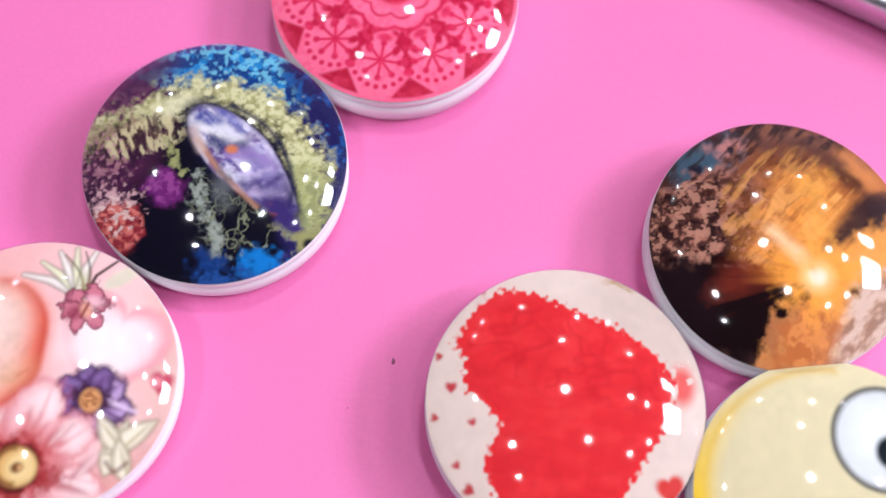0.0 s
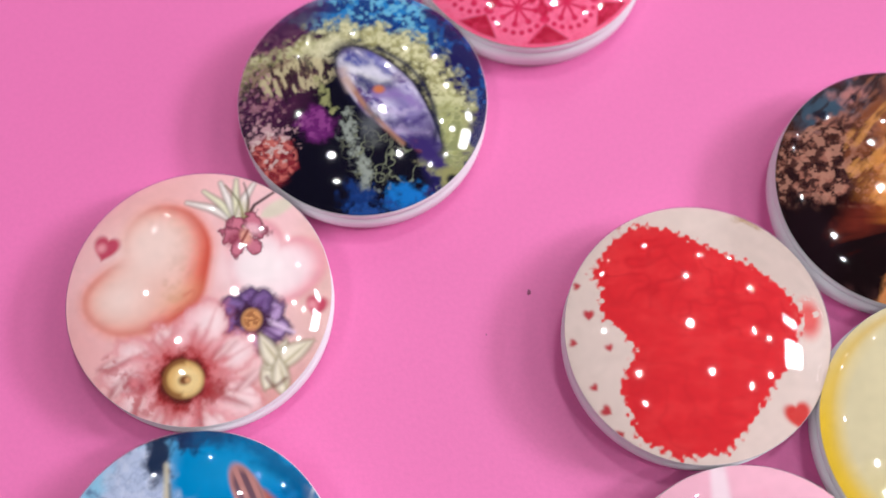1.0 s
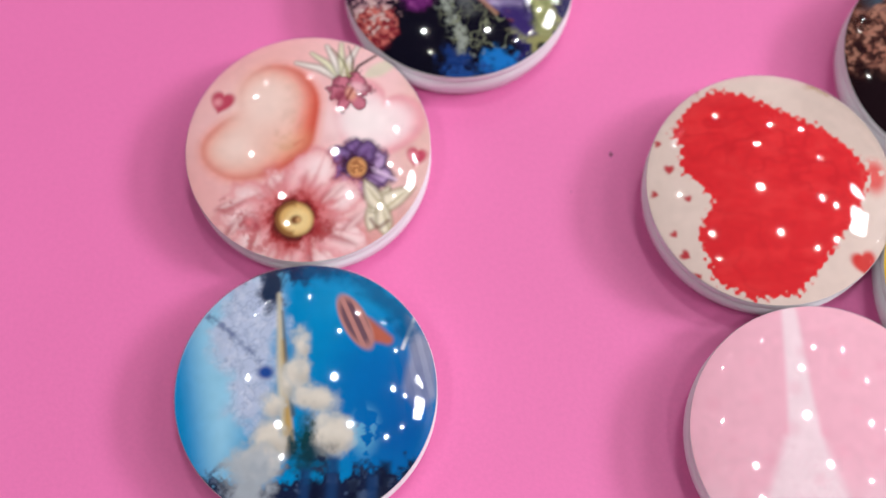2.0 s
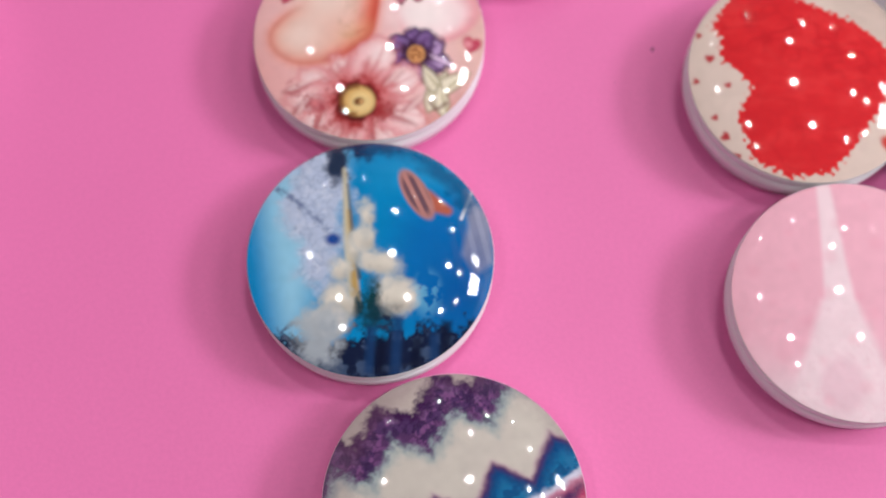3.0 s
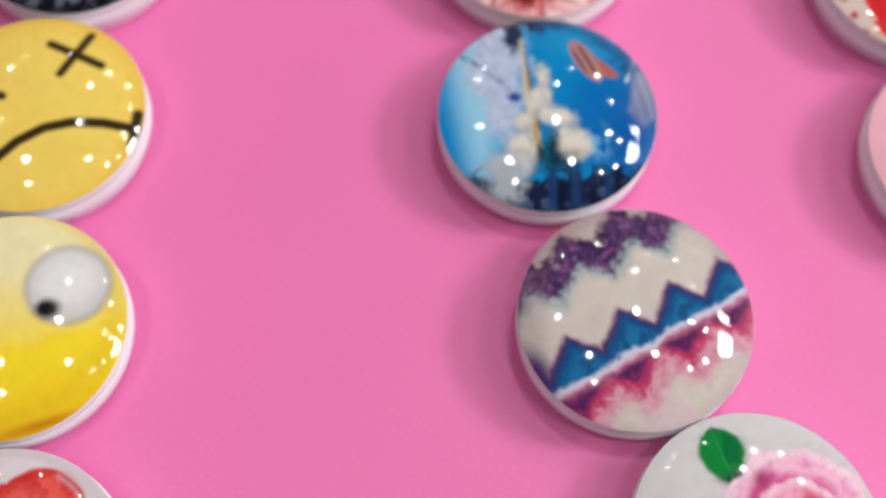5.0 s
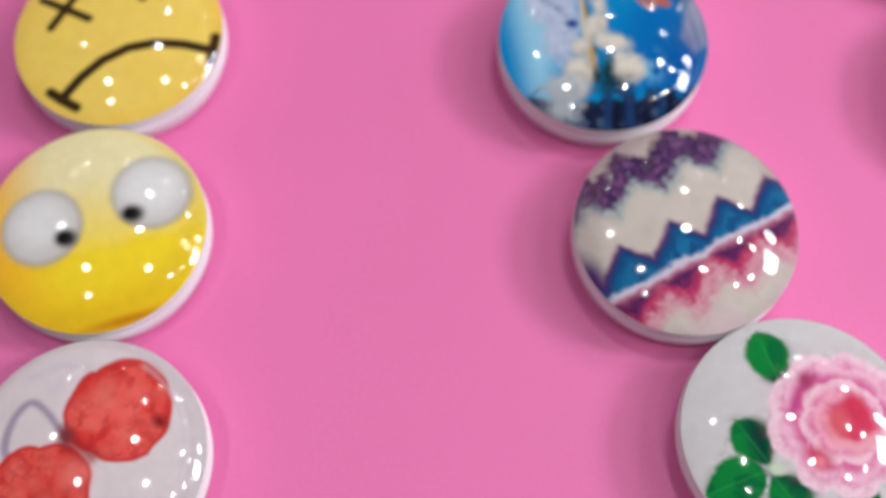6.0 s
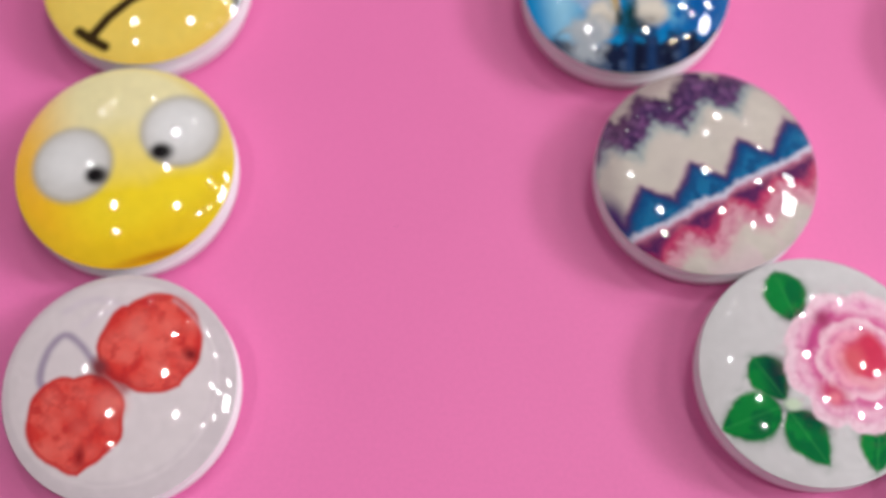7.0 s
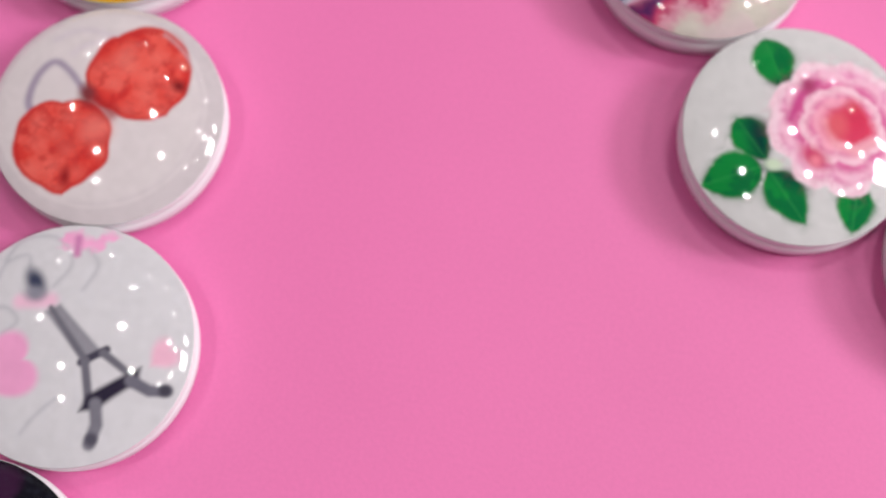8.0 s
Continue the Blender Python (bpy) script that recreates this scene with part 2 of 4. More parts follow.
class Sheet:
    """Paper that takes ink: base colour, then shapes put over it."""

    def __init__(self, u, v, color):
        self.u, self.v = u, v
        self.c = np.tile(np.array(lin(*color)), (len(u), 1))

    def put(self, distance, color, soft=0.02, amount=1.0, inside=None):
        """Ink where the distance is below nought, with a soft edge, kept inside another shape."""
        k = np.clip(0.5 - distance / (2 * soft), 0, 1)
        k = k * k * (3 - 2 * k) * amount
        if inside is not None:
            k = k * np.clip(0.5 - inside / 0.03, 0, 1)
        k = k[:, None]
        self.c = self.c * (1 - k) + np.array(lin(*color)) * k
        return self

    def mix(self, amount, color):
        k = np.clip(amount, 0, 1)[:, None]
        self.c = self.c * (1 - k) + np.array(lin(*color)) * k
        return self


def paint_reef(u, v):
    s = Sheet(u, v, (12, 10, 26))
    n1, n2, n3 = cloud(u, v, 6, 1), cloud(u, v, 14, 2), cloud(u, v, 26, 3)
    r, a = np.hypot(u, v), np.arctan2(v, u)
    left = oval(u, v, -0.84, 0.38, 0.46, 0.72)
    s.put(left, (82, 36, 70), 0.14)
    s.put(0.56 - n3, (168, 116, 128), 0.16, 0.75, left + 0.05)
    s.put(0.40 - n2, (52, 22, 52), 0.14, 0.7, left)
    top = 0.52 - v - 0.22 * u + 0.2 * (n1 - 0.5)
    s.put(top, (24, 58, 122), 0.10)
    s.put(0.50 - n2, (38, 126, 192), 0.13, 0.95, top - 0.02)
    s.put(0.58 - n3, (122, 194, 220), 0.12, 0.75, top)
    right = 0.66 - u - 0.12 * (n1 - 0.5) - 0.2 * np.abs(v)
    s.put(right, (34, 30, 82), 0.08)
    s.put(0.60 - n2, (30, 84, 156), 0.12, 0.7, np.maximum(right, -0.05 - v))
    s.put(0.55 - n3, (64, 48, 104), 0.14, 0.6, np.maximum(right, v + 0.05))
    s.put(oval(u, v, -0.62, 0.72, 0.30, 0.20, 40), (72, 32, 72), 0.12, 0.9)
    arch = [(-0.98, 0.16), (-0.76, 0.24), (-0.46, 0.42), (-0.05, 0.54), (0.38, 0.42), (0.64, 0.12), (0.74, -0.20), (0.70, -0.50)]
    d = stroke(u, v, curve(arch, 3), 0.13, 0.13) + 0.20 * (0.5 - n2) + 0.11 * (0.5 - n3)
    s.put(d, (124, 118, 82), 0.08)
    s.put(d + 0.04, (196, 190, 142), 0.13)
    s.put(0.54 - n3, (222, 216, 172), 0.2, 0.6, d + 0.03)
    s.put(n3 - 0.36, (150, 144, 88), 0.18, 0.5, d)
    s.put(oval(u, v, -0.30, 0.42, 0.16, 0.12, 30), (232, 224, 190), 0.10, 0.5, d)
    s.put(oval(u, v, 0.70, -0.30, 0.16, 0.3), (160, 174, 104), 0.12, 0.35, d)
    s.put(0.55 - n3, (96, 104, 48), 0.12, 0.6, np.maximum(d, 0.05 + v))
    arm = oval(u, v, -0.72, 0.16, 0.30, 0.13, 15) + 0.2 * (0.5 - n3)
    s.put(arm, (132, 104, 88), 0.07, 0.9)
    s.put(n3 - 0.46, (70, 40, 48), 0.12, 0.9, arm)
    hair = cloud(u * 4 + v * 1.5, v * 1.2 - u * 0.6, 7, 41)
    s.put(0.56 - hair, (206, 192, 150), 0.10, 0.8, oval(u, v, -0.52, 0.16, 0.34, 0.15, 18))
    s.put(hair - 0.38, (44, 24, 40), 0.10, 0.8, oval(u, v, -0.60, 0.14, 0.40, 0.2, 18))
    # fronds in the dark
    weave = np.abs(cloud(u, v, 7, 5) - 0.5)
    s.put(np.maximum(oval(u, v, 0.30, -0.52, 0.42, 0.36), weave - 0.035), (142, 146, 118), 0.03, 0.75)
    s.put(np.maximum(oval(u, v, 0.10, -0.35, 0.25, 0.4), np.abs(cloud(u, v, 9, 8) - 0.5) - 0.04), (110, 112, 92), 0.03, 0.7)
    s.put(stroke(u, v, [(-0.12, -0.15), (-0.08, -0.4), (0.05, -0.62), (0.08, -0.8)], 0.015, 0.035) + 0.14 * (0.5 - n3), (150, 156, 146), 0.05)
    s.put(stroke(u, v, [(-0.35, 0.12), (-0.3, -0.05), (-0.22, -0.15)], 0.02) + 0.1 * (0.5 - n3), (150, 150, 100), 0.03)
    # the fish
    p, q = turned(u, v, 0.22, -0.02, -47)
    body = np.sqrt((p / 0.56) ** 2 + (q / (0.225 * (1 - 0.35 * np.clip(p / 0.56, 0, 1)))) ** 2) - 1
    body = body * 0.2
    s.put(body - 0.03, (24, 22, 52), 0.03)
    s.put(body, (166, 154, 196), 0.02)
    f = cloud(p * 1.6, q * 3, 5, 11)
    s.put(0.58 - f, (58, 58, 122), 0.12, 0.9, body)
    s.put(0.60 - cloud(p * 3, q * 2, 6, 43), (96, 62, 120), 0.10, 0.7, body)
    s.put(oval(u, v, 0.0, 0.24, 0.16, 0.1, -30), (70, 80, 160), 0.08, 0.8, body)
    s.put(f - 0.44, (220, 214, 230), 0.14, 0.9, body)
    s.put(np.abs(q - 0.09) - 0.05 - 0.06 * p, (208, 200, 216), 0.06, 0.8, body)
    s.put(0.26 - p, (62, 40, 104), 0.16, 0.85, body)
    s.put(oval(u, v, 0.30, -0.02, 0.22, 0.05, -47), (76, 56, 118), 0.05, 0.7, body)
    s.put(oval(u, v, 0.35, -0.10, 0.16, 0.2), (140, 122, 190), 0.10, 0.5, body)
    s.put(np.maximum(body, stroke(u, v, [(-0.2, 0.30), (0.05, 0.16), (0.18, 0.12)], 0.035)), (226, 220, 226), 0.03)
    for (ax, ay), (bx, by), (cx, cy), w, c in (((-0.14, 0.34), (0.0, 0.30), (0.06, 0.40), 0.05, (64, 72, 150)), ((0.02, 0.42), (0.14, 0.32), (0.18, 0.22), 0.045, (104, 104, 176)),
                                               ((-0.10, 0.22), (0.04, 0.22), (0.20, 0.16), 0.03, (232, 226, 236)), ((-0.02, 0.12), (0.10, 0.08), (0.20, 0.10), 0.06, (42, 44, 96)),
                                               ((0.22, 0.34), (0.38, 0.18), (0.50, -0.02), 0.055, (214, 204, 226)), ((0.14, 0.0), (0.30, 0.02), (0.44, -0.08), 0.05, (142, 112, 178)),
                                               ((0.10, -0.10), (0.28, -0.14), (0.42, -0.10), 0.02, (216, 200, 226)), ((0.22, -0.22), (0.36, -0.24), (0.50, -0.16), 0.05, (58, 40, 104)),
                                               ((0.30, -0.30), (0.44, -0.32), (0.54, -0.30), 0.022, (196, 176, 212)), ((0.40, -0.36), (0.50, -0.44), (0.60, -0.52), 0.06, (66, 46, 110))):
        s.put(stroke(u, v, curve([(ax, ay), (bx, by), (cx, cy)], 4), w, w * 0.6) + 0.07 * (0.5 - n2), c, 0.045, 0.8, body)
    s.put(stroke(u, v, curve([(0.10, 0.44), (0.36, 0.28), (0.52, 0.06), (0.60, -0.20), (0.58, -0.40)], 4), 0.018), (26, 26, 62), 0.025, 0.9)
    s.put(stroke(u, v, [(-0.14, 0.14), (0.06, -0.14), (0.34, -0.40)], 0.026, 0.014), (176, 126, 104), 0.025)
    s.put(stroke(u, v, [(-0.17, 0.22), (-0.10, 0.06)], 0.035, 0.03), (206, 180, 172), 0.04, 0.8)
    s.put(oval(u, v, 0.47, -0.42, 0.05, 0.03, -40), (186, 92, 70), 0.03, 0.8)
    s.put(oval(u, v, 0.13, 0.06, 0.045, 0.035), (206, 120, 82), 0.02)
    s.put(stroke(u, v, [(0.50, -0.40), (0.68, -0.60)], 0.10, 0.03) + 0.08 * (0.5 - n2), (58, 42, 104), 0.04)
    s.put(oval(u, v, 0.73, -0.68, 0.10) + 0.1 * (0.5 - n2), (150, 146, 96), 0.03)
    s.put(oval(u, v, 0.74, -0.68, 0.045), (28, 26, 40), 0.02)
    s.put(oval(u, v, 0.08, -0.22, 0.07, 0.12, -20) + 0.06 * (0.5 - n2), (96, 98, 104), 0.06, 0.8)
    s.put(oval(u, v, 0.10, -0.40, 0.08, 0.05, 10) + 0.05 * (0.5 - n2), (88, 90, 92), 0.05, 0.7)
    dots = np.sin(u * 70 + 4 * n1) * np.sin(v * 70 - 4 * n2)
    s.put(0.55 - dots, (176, 120, 140), 0.25, 0.6, oval(u, v, -0.86, -0.05, 0.20, 0.30))
    # anemone, corals and blue sponges
    s.put(oval(u, v, -0.36, -0.25, 0.14) + 0.1 * (0.5 - n2), (106, 36, 106), 0.05)
    s.put(0.55 - n3, (152, 72, 142), 0.16, 0.7, oval(u, v, -0.36, -0.25, 0.13))
    s.put(oval(u, v, -0.76, -0.40, 0.17, 0.12, 10) + 0.26 * (0.5 - n3), (196, 152, 158), 0.06)
    knobs = np.sin(u * 50 + 5 * n2) * np.sin(v * 50 + u * 12 + 5 * n1)
    s.put(oval(u, v, -0.67, -0.56, 0.19, 0.20) + 0.08 * (0.5 - n2), (132, 40, 50), 0.03)
    s.put(0.1 - knobs, (208, 112, 104), 0.5, 0.9, oval(u, v, -0.67, -0.56, 0.18, 0.19))
    s.put(0.66 - n3, (222, 196, 190), 0.08, 0.7, oval(u, v, -0.72, -0.48, 0.18, 0.16))
    s.put(oval(u, v, 0.40, -0.84, 0.15, 0.11) + 0.16 * (0.5 - n2), (30, 116, 196), 0.06)
    s.put(oval(u, v, 0.02, -0.86, 0.13, 0.10) + 0.16 * (0.5 - n2), (24, 52, 112), 0.06)
    s.put(stroke(u, v, [(0.0, -0.96), (0.4, -0.95)], 0.03) + 0.2 * (0.5 - n3), (34, 72, 140), 0.06)
    return s.c


def petals(s, x, y, radius, count, color, edge, start=0.0, narrow=1.0, inner=0.3, ragged=0.0):
    wave = ragged * (0.5 - cloud(s.u, s.v, 13, 31))
    for k in range(count):
        t = start + 360 * k / count
        cx, cy = x + math.cos(radians(t)) * radius * (0.5 + inner / 2), y + math.sin(radians(t)) * radius * (0.5 + inner / 2)
        d = oval(s.u, s.v, cx, cy, radius * (0.5 - inner / 4), radius * narrow * 1.9 / count ** 0.85, t) + wave
        s.put(d, edge, 0.018)
        s.put(d + 0.022, color, 0.025)


def paint_hearts(u, v):
    s = Sheet(u, v, (243, 196, 197))
    n1, n2 = cloud(u, v, 3, 4), cloud(u, v, 16, 6)
    s.mix((n1 - 0.45) * 1.2, (240, 184, 184))
    s.put(oval(u, v, -0.5, 0.75, 0.6, 0.3, 30), (243, 176, 172), 0.3, 0.7)
    s.put(oval(u, v, -0.85, -0.35, 0.25, 0.5, 20), (240, 168, 166), 0.25, 0.6)
    s.put(oval(u, v, 0.95, 0.1, 0.25, 0.7), (222, 176, 164), 0.15, 0.6)
    # the large heart
    d = polygon(u, v, curve([(-0.57, 0.28), (-0.60, 0.46), (-0.52, 0.62), (-0.35, 0.71), (-0.12, 0.66), (0.05, 0.44), (0.06, 0.15), (0.0, -0.08), (-0.25, -0.27),
                             (-0.56, -0.34), (-0.80, -0.22), (-0.86, -0.04), (-0.76, 0.12), (-0.57, 0.28)], 4))
    s.put(d - 0.03, (236, 150, 136), 0.06, 0.9)
    s.put(d, (208, 86, 70), 0.03)
    s.put(d + 0.03 + 0.05 * np.clip(u + 0.6, 0, 1), (232, 124, 104), 0.06)
    s.put(d + 0.06 + 0.34 * np.clip((u * 0.9 + 0.34 + 0.1 * v), -0.05, 0.6), (243, 192, 178), 0.13)
    s.put(0.56 - n2, (206, 150, 122), 0.18, 0.35, np.maximum(d + 0.1, -0.28 - u))
    s.put(oval(u, v, -0.40, 0.36, 0.28, 0.24, 40), (246, 216, 206), 0.18, 0.85)
    s.put(oval(u, v, -0.58, -0.06, 0.16, 0.14, 20), (246, 218, 208), 0.14, 0.8)
    s.put(oval(u, v, -0.12, -0.02, 0.12, 0.07, 30), (222, 176, 132), 0.10, 0.5, d)
    s.put(stroke(u, v, curve([(-0.10, -0.02), (-0.03, 0.02), (-0.04, -0.08), (-0.14, -0.14)]), 0.012), (214, 122, 100), 0.02, 0.7)
    # the small heart behind the flowers
    d = heart(u, v, 0.50, 0.14, 0.38, -20)
    s.put(d, (230, 140, 152), 0.04)
    s.put(d + 0.05, (250, 216, 220), 0.07)
    s.put(oval(u, v, 0.46, 0.22, 0.24, 0.18), (253, 234, 234), 0.14)
    # fan of leaves
    for k, (ex, ey) in enumerate([(-0.16, 0.74), (-0.04, 0.84), (0.08, 0.92), (0.20, 0.95), (0.34, 0.93)]):
        s.put(stroke(u, v, [(0.26, 0.60), ((0.26 + ex) / 2 - 0.02, (0.6 + ey) / 2 + 0.03), (ex, ey)], 0.055, 0.02), (138, 130, 116), 0.02, 0.8)
        s.put(stroke(u, v, [(0.26, 0.60), ((0.26 + ex) / 2 - 0.02, (0.6 + ey) / 2 + 0.03), (ex, ey)], 0.035, 0.008), (234, 228, 196) if k % 2 else (244, 232, 226), 0.02)
    s.put(stroke(u, v, [(0.30, 0.60), (0.36, 0.74), (0.50, 0.86)], 0.015, 0.01), (74, 52, 56), 0.012)
    s.put(leaf(u, v, 0.56, 0.74, 0.17, 0.06, 35), (222, 208, 188), 0.03)
    s.put(stroke(u, v, curve([(0.30, 0.58), (0.24, 0.76), (0.12, 0.90)]), 0.012, 0.006), (96, 92, 60), 0.014, 0.8)
    s.put(stroke(u, v, curve([(0.31, 0.58), (0.31, 0.78), (0.26, 0.93)]), 0.012, 0.006), (84, 66, 60), 0.014, 0.8)
    s.put(stroke(u, v, [(0.28, 0.60), (0.27, 0.74)], 0.05, 0.02), (176, 166, 96), 0.05, 0.6)
    petals(s, 0.31, 0.49, 0.18, 6, (204, 118, 138), (112, 46, 66), 12, 0.9, 0.2, 0.10)
    s.put(oval(u, v, 0.24, 0.45, 0.07, 0.05, 30), (150, 62, 84), 0.04, 0.8)
    s.put(oval(u, v, 0.37, 0.54, 0.06, 0.04, -20), (240, 186, 196), 0.03, 0.9)
    s.put(oval(u, v, 0.32, 0.47, 0.04, 0.06, 20), (226, 160, 140), 0.025)
    s.put(stroke(u, v, [(0.29, 0.42), (0.33, 0.52)], 0.010), (140, 60, 60), 0.014)
    # the purple flower: rounded petals, dark at the heart, pale at the tip
    for t, l, w in ((100, 0.28, 0.10), (150, 0.30, 0.10), (200, 0.26, 0.09), (250, 0.28, 0.11), (300, 0.30, 0.11), (345, 0.32, 0.11), (30, 0.29, 0.11), (65, 0.27, 0.09)):
        l, w = l * 0.86, w * 0.80
        c, e = math.cos(radians(t)), math.sin(radians(t))
        d = oval(u, v, 0.42 + c * l * 0.6, -0.19 + e * l * 0.6, l * 0.42, w, t) + 0.03 * (0.5 - n2)
        s.put(d - 0.018, (70, 42, 84), 0.025)
        s.put(d + 0.012, (190, 156, 202) if 200 < t or t < 60 else (136, 104, 160), 0.03)
        s.put(leaf(u, v, 0.42 + c * l * 0.45, -0.19 + e * l * 0.45, l * 0.36, 0.03, t), (96, 58, 110), 0.035, 0.85, d)
    s.put(stroke(u, v, [(0.52, -0.26), (0.70, -0.36)], 0.02, 0.01), (92, 56, 108), 0.02, 0.8)
    s.put(stroke(u, v, [(0.56, -0.20), (0.74, -0.27)], 0.02, 0.01), (226, 196, 226), 0.02, 0.9)
    s.put(oval(u, v, 0.42, -0.19, 0.115) + 0.08 * (0.5 - n2), (66, 36, 62), 0.035)
    s.put(oval(u, v, 0.42, -0.19, 0.075, 0.085), (214, 152, 98), 0.02)
    s.put(0.52 - cloud(u, v, 26, 3), (142, 82, 54), 0.12, 0.7, oval(u, v, 0.42, -0.19, 0.06, 0.07))
    # the large flower
    s.put(oval(u, v, 0.55, -0.80, 0.45, 0.16, 35), (214, 142, 134), 0.16, 0.7)
    for t, l, w in ((160, 0.52, 0.13), (215, 0.50, 0.13), (-48, 0.50, 0.16), (-100, 0.42, 0.15), (25, 0.56, 0.15), (120, 0.42, 0.13), (188, 0.56, 0.13),
                    (240, 0.44, 0.13), (-14, 0.62, 0.15), (66, 0.60, 0.18)):
        c, e = math.cos(radians(t)), math.sin(radians(t))
        bend = 0.05 * math.sin(2.3 * t)
        d = oval(u, v, -0.06 + c * l * 0.56 - e * bend, -0.64 + e * l * 0.56 + c * bend, l * 0.46, w, t + 6 * math.sin(t)) + 0.05 * (0.5 - n2)
        s.put(d - 0.012, (216, 110, 116), 0.045, 0.9)
        s.put(d + 0.016, (246, 194, 198), 0.05)
        s.put(oval(u, v, -0.06 + c * l * 0.78, -0.64 + e * l * 0.78, l * 0.2, w * 0.6, t), (254, 228, 228), 0.08, 0.8, d)
        for side in (-0.5, 0.0, 0.5):
            q = t + side * 24
            cq, eq = math.cos(radians(q)), math.sin(radians(q))
            s.put(leaf(u, v, -0.06 + cq * (0.24 + 0.04 * side), -0.64 + eq * (0.24 + 0.04 * side), 0.13, 0.026, q), (192, 64, 70), 0.05, 0.7, d - 0.01)
        s.put(leaf(u, v, -0.06 + c * l * 0.66, -0.64 + e * l * 0.66, l * 0.3, 0.012, t + 8), (224, 152, 158), 0.025, 0.7, d)
    for x, y, l, t in ((-0.58, -0.56, 0.12, 20), (-0.52, -0.72, 0.12, 50), (-0.36, -0.86, 0.11, 70), (0.30, -0.78, 0.16, -20), (0.44, -0.64, 0.14, 40), (0.10, -0.92, 0.10, 95), (0.22, -0.44, 0.12, 40)):
        s.put(leaf(u, v, x, y, l, 0.03, t), (164, 62, 72), 0.04, 0.75)
        s.put(leaf(u, v, x + 0.03, y + 0.03, l, 0.02, t + 8), (250, 214, 214), 0.03, 0.8)
    ring = np.hypot(u + 0.06, v + 0.66)
    s.put(ring - 0.30 + 0.16 * (0.5 - n2), (214, 96, 98), 0.14, 0.55)
    s.put(ring - 0.215 + 0.10 * (0.5 - n2), (166, 50, 52), 0.06)
    s.put(oval(u, v, 0.13, -0.72, 0.12, 0.09) + 0.1 * (0.5 - n2), (158, 48, 52), 0.06, 0.8)
    s.put(ring - 0.175 + 0.05 * (0.5 - n2), (92, 36, 34), 0.035)
    s.put(oval(u, v, -0.045, -0.655, 0.14, 0.135), (222, 176, 108), 0.025)
    s.put(oval(u, v, -0.015, -0.665, 0.10, 0.10), (240, 208, 146), 0.04)
    s.put(np.maximum(np.abs(np.hypot(u + 0.06, v + 0.65) - 0.125) - 0.018, u + 0.05), (128, 76, 40), 0.025, 0.85)
    s.put(oval(u, v, -0.04, -0.66, 0.042, 0.034, 20), (122, 74, 44), 0.02)
    s.put(oval(u, v, -0.015, -0.66, 0.02), (212, 160, 106), 0.016)
    s.put(oval(u, v, -0.40, -0.70, 0.09, 0.06) + 0.06 * (0.5 - n2), (180, 72, 84), 0.05)
    s.put(oval(u, v, -0.41, -0.69, 0.035), (222, 130, 136), 0.03)
    # lily and small hearts
    for x, y, l, w, t in ((0.62, -0.52, 0.20, 0.08, 70), (0.72, -0.44, 0.20, 0.07, 35), (0.56, -0.42, 0.14, 0.06, 120), (0.66, -0.60, 0.14, 0.06, 100)):
        d = leaf(u, v, x, y, l, w, t)
        s.put(d - 0.012, (146, 130, 98), 0.025, 0.8)
        s.put(d + 0.01, (240, 228, 206), 0.03)
        s.put(leaf(u, v, x + 0.02, y - 0.01, l * 0.7, 0.012, t + 10), (176, 160, 116), 0.02, 0.7)
    s.put(stroke(u, v, curve([(0.56, -0.62), (0.62, -0.68), (0.70, -0.62)]), 0.014), (110, 62, 60), 0.02, 0.7)
    for x, y, size, turn in ((-0.75, 0.33, 0.10, -12), (0.89, -0.07, 0.08, -10)):
        s.put(heart(u, v, x, y, size, turn), (196, 74, 98), 0.02)
        s.put(oval(u, v, x - 0.03, y + 0.02, 0.035), (232, 150, 160), 0.03)
    s.put(0.55 - n2, (196, 108, 112), 0.14, 0.6, stroke(u, v, [(-0.62, -0.55), (-0.3, -0.88)], 0.06))
    return s.c


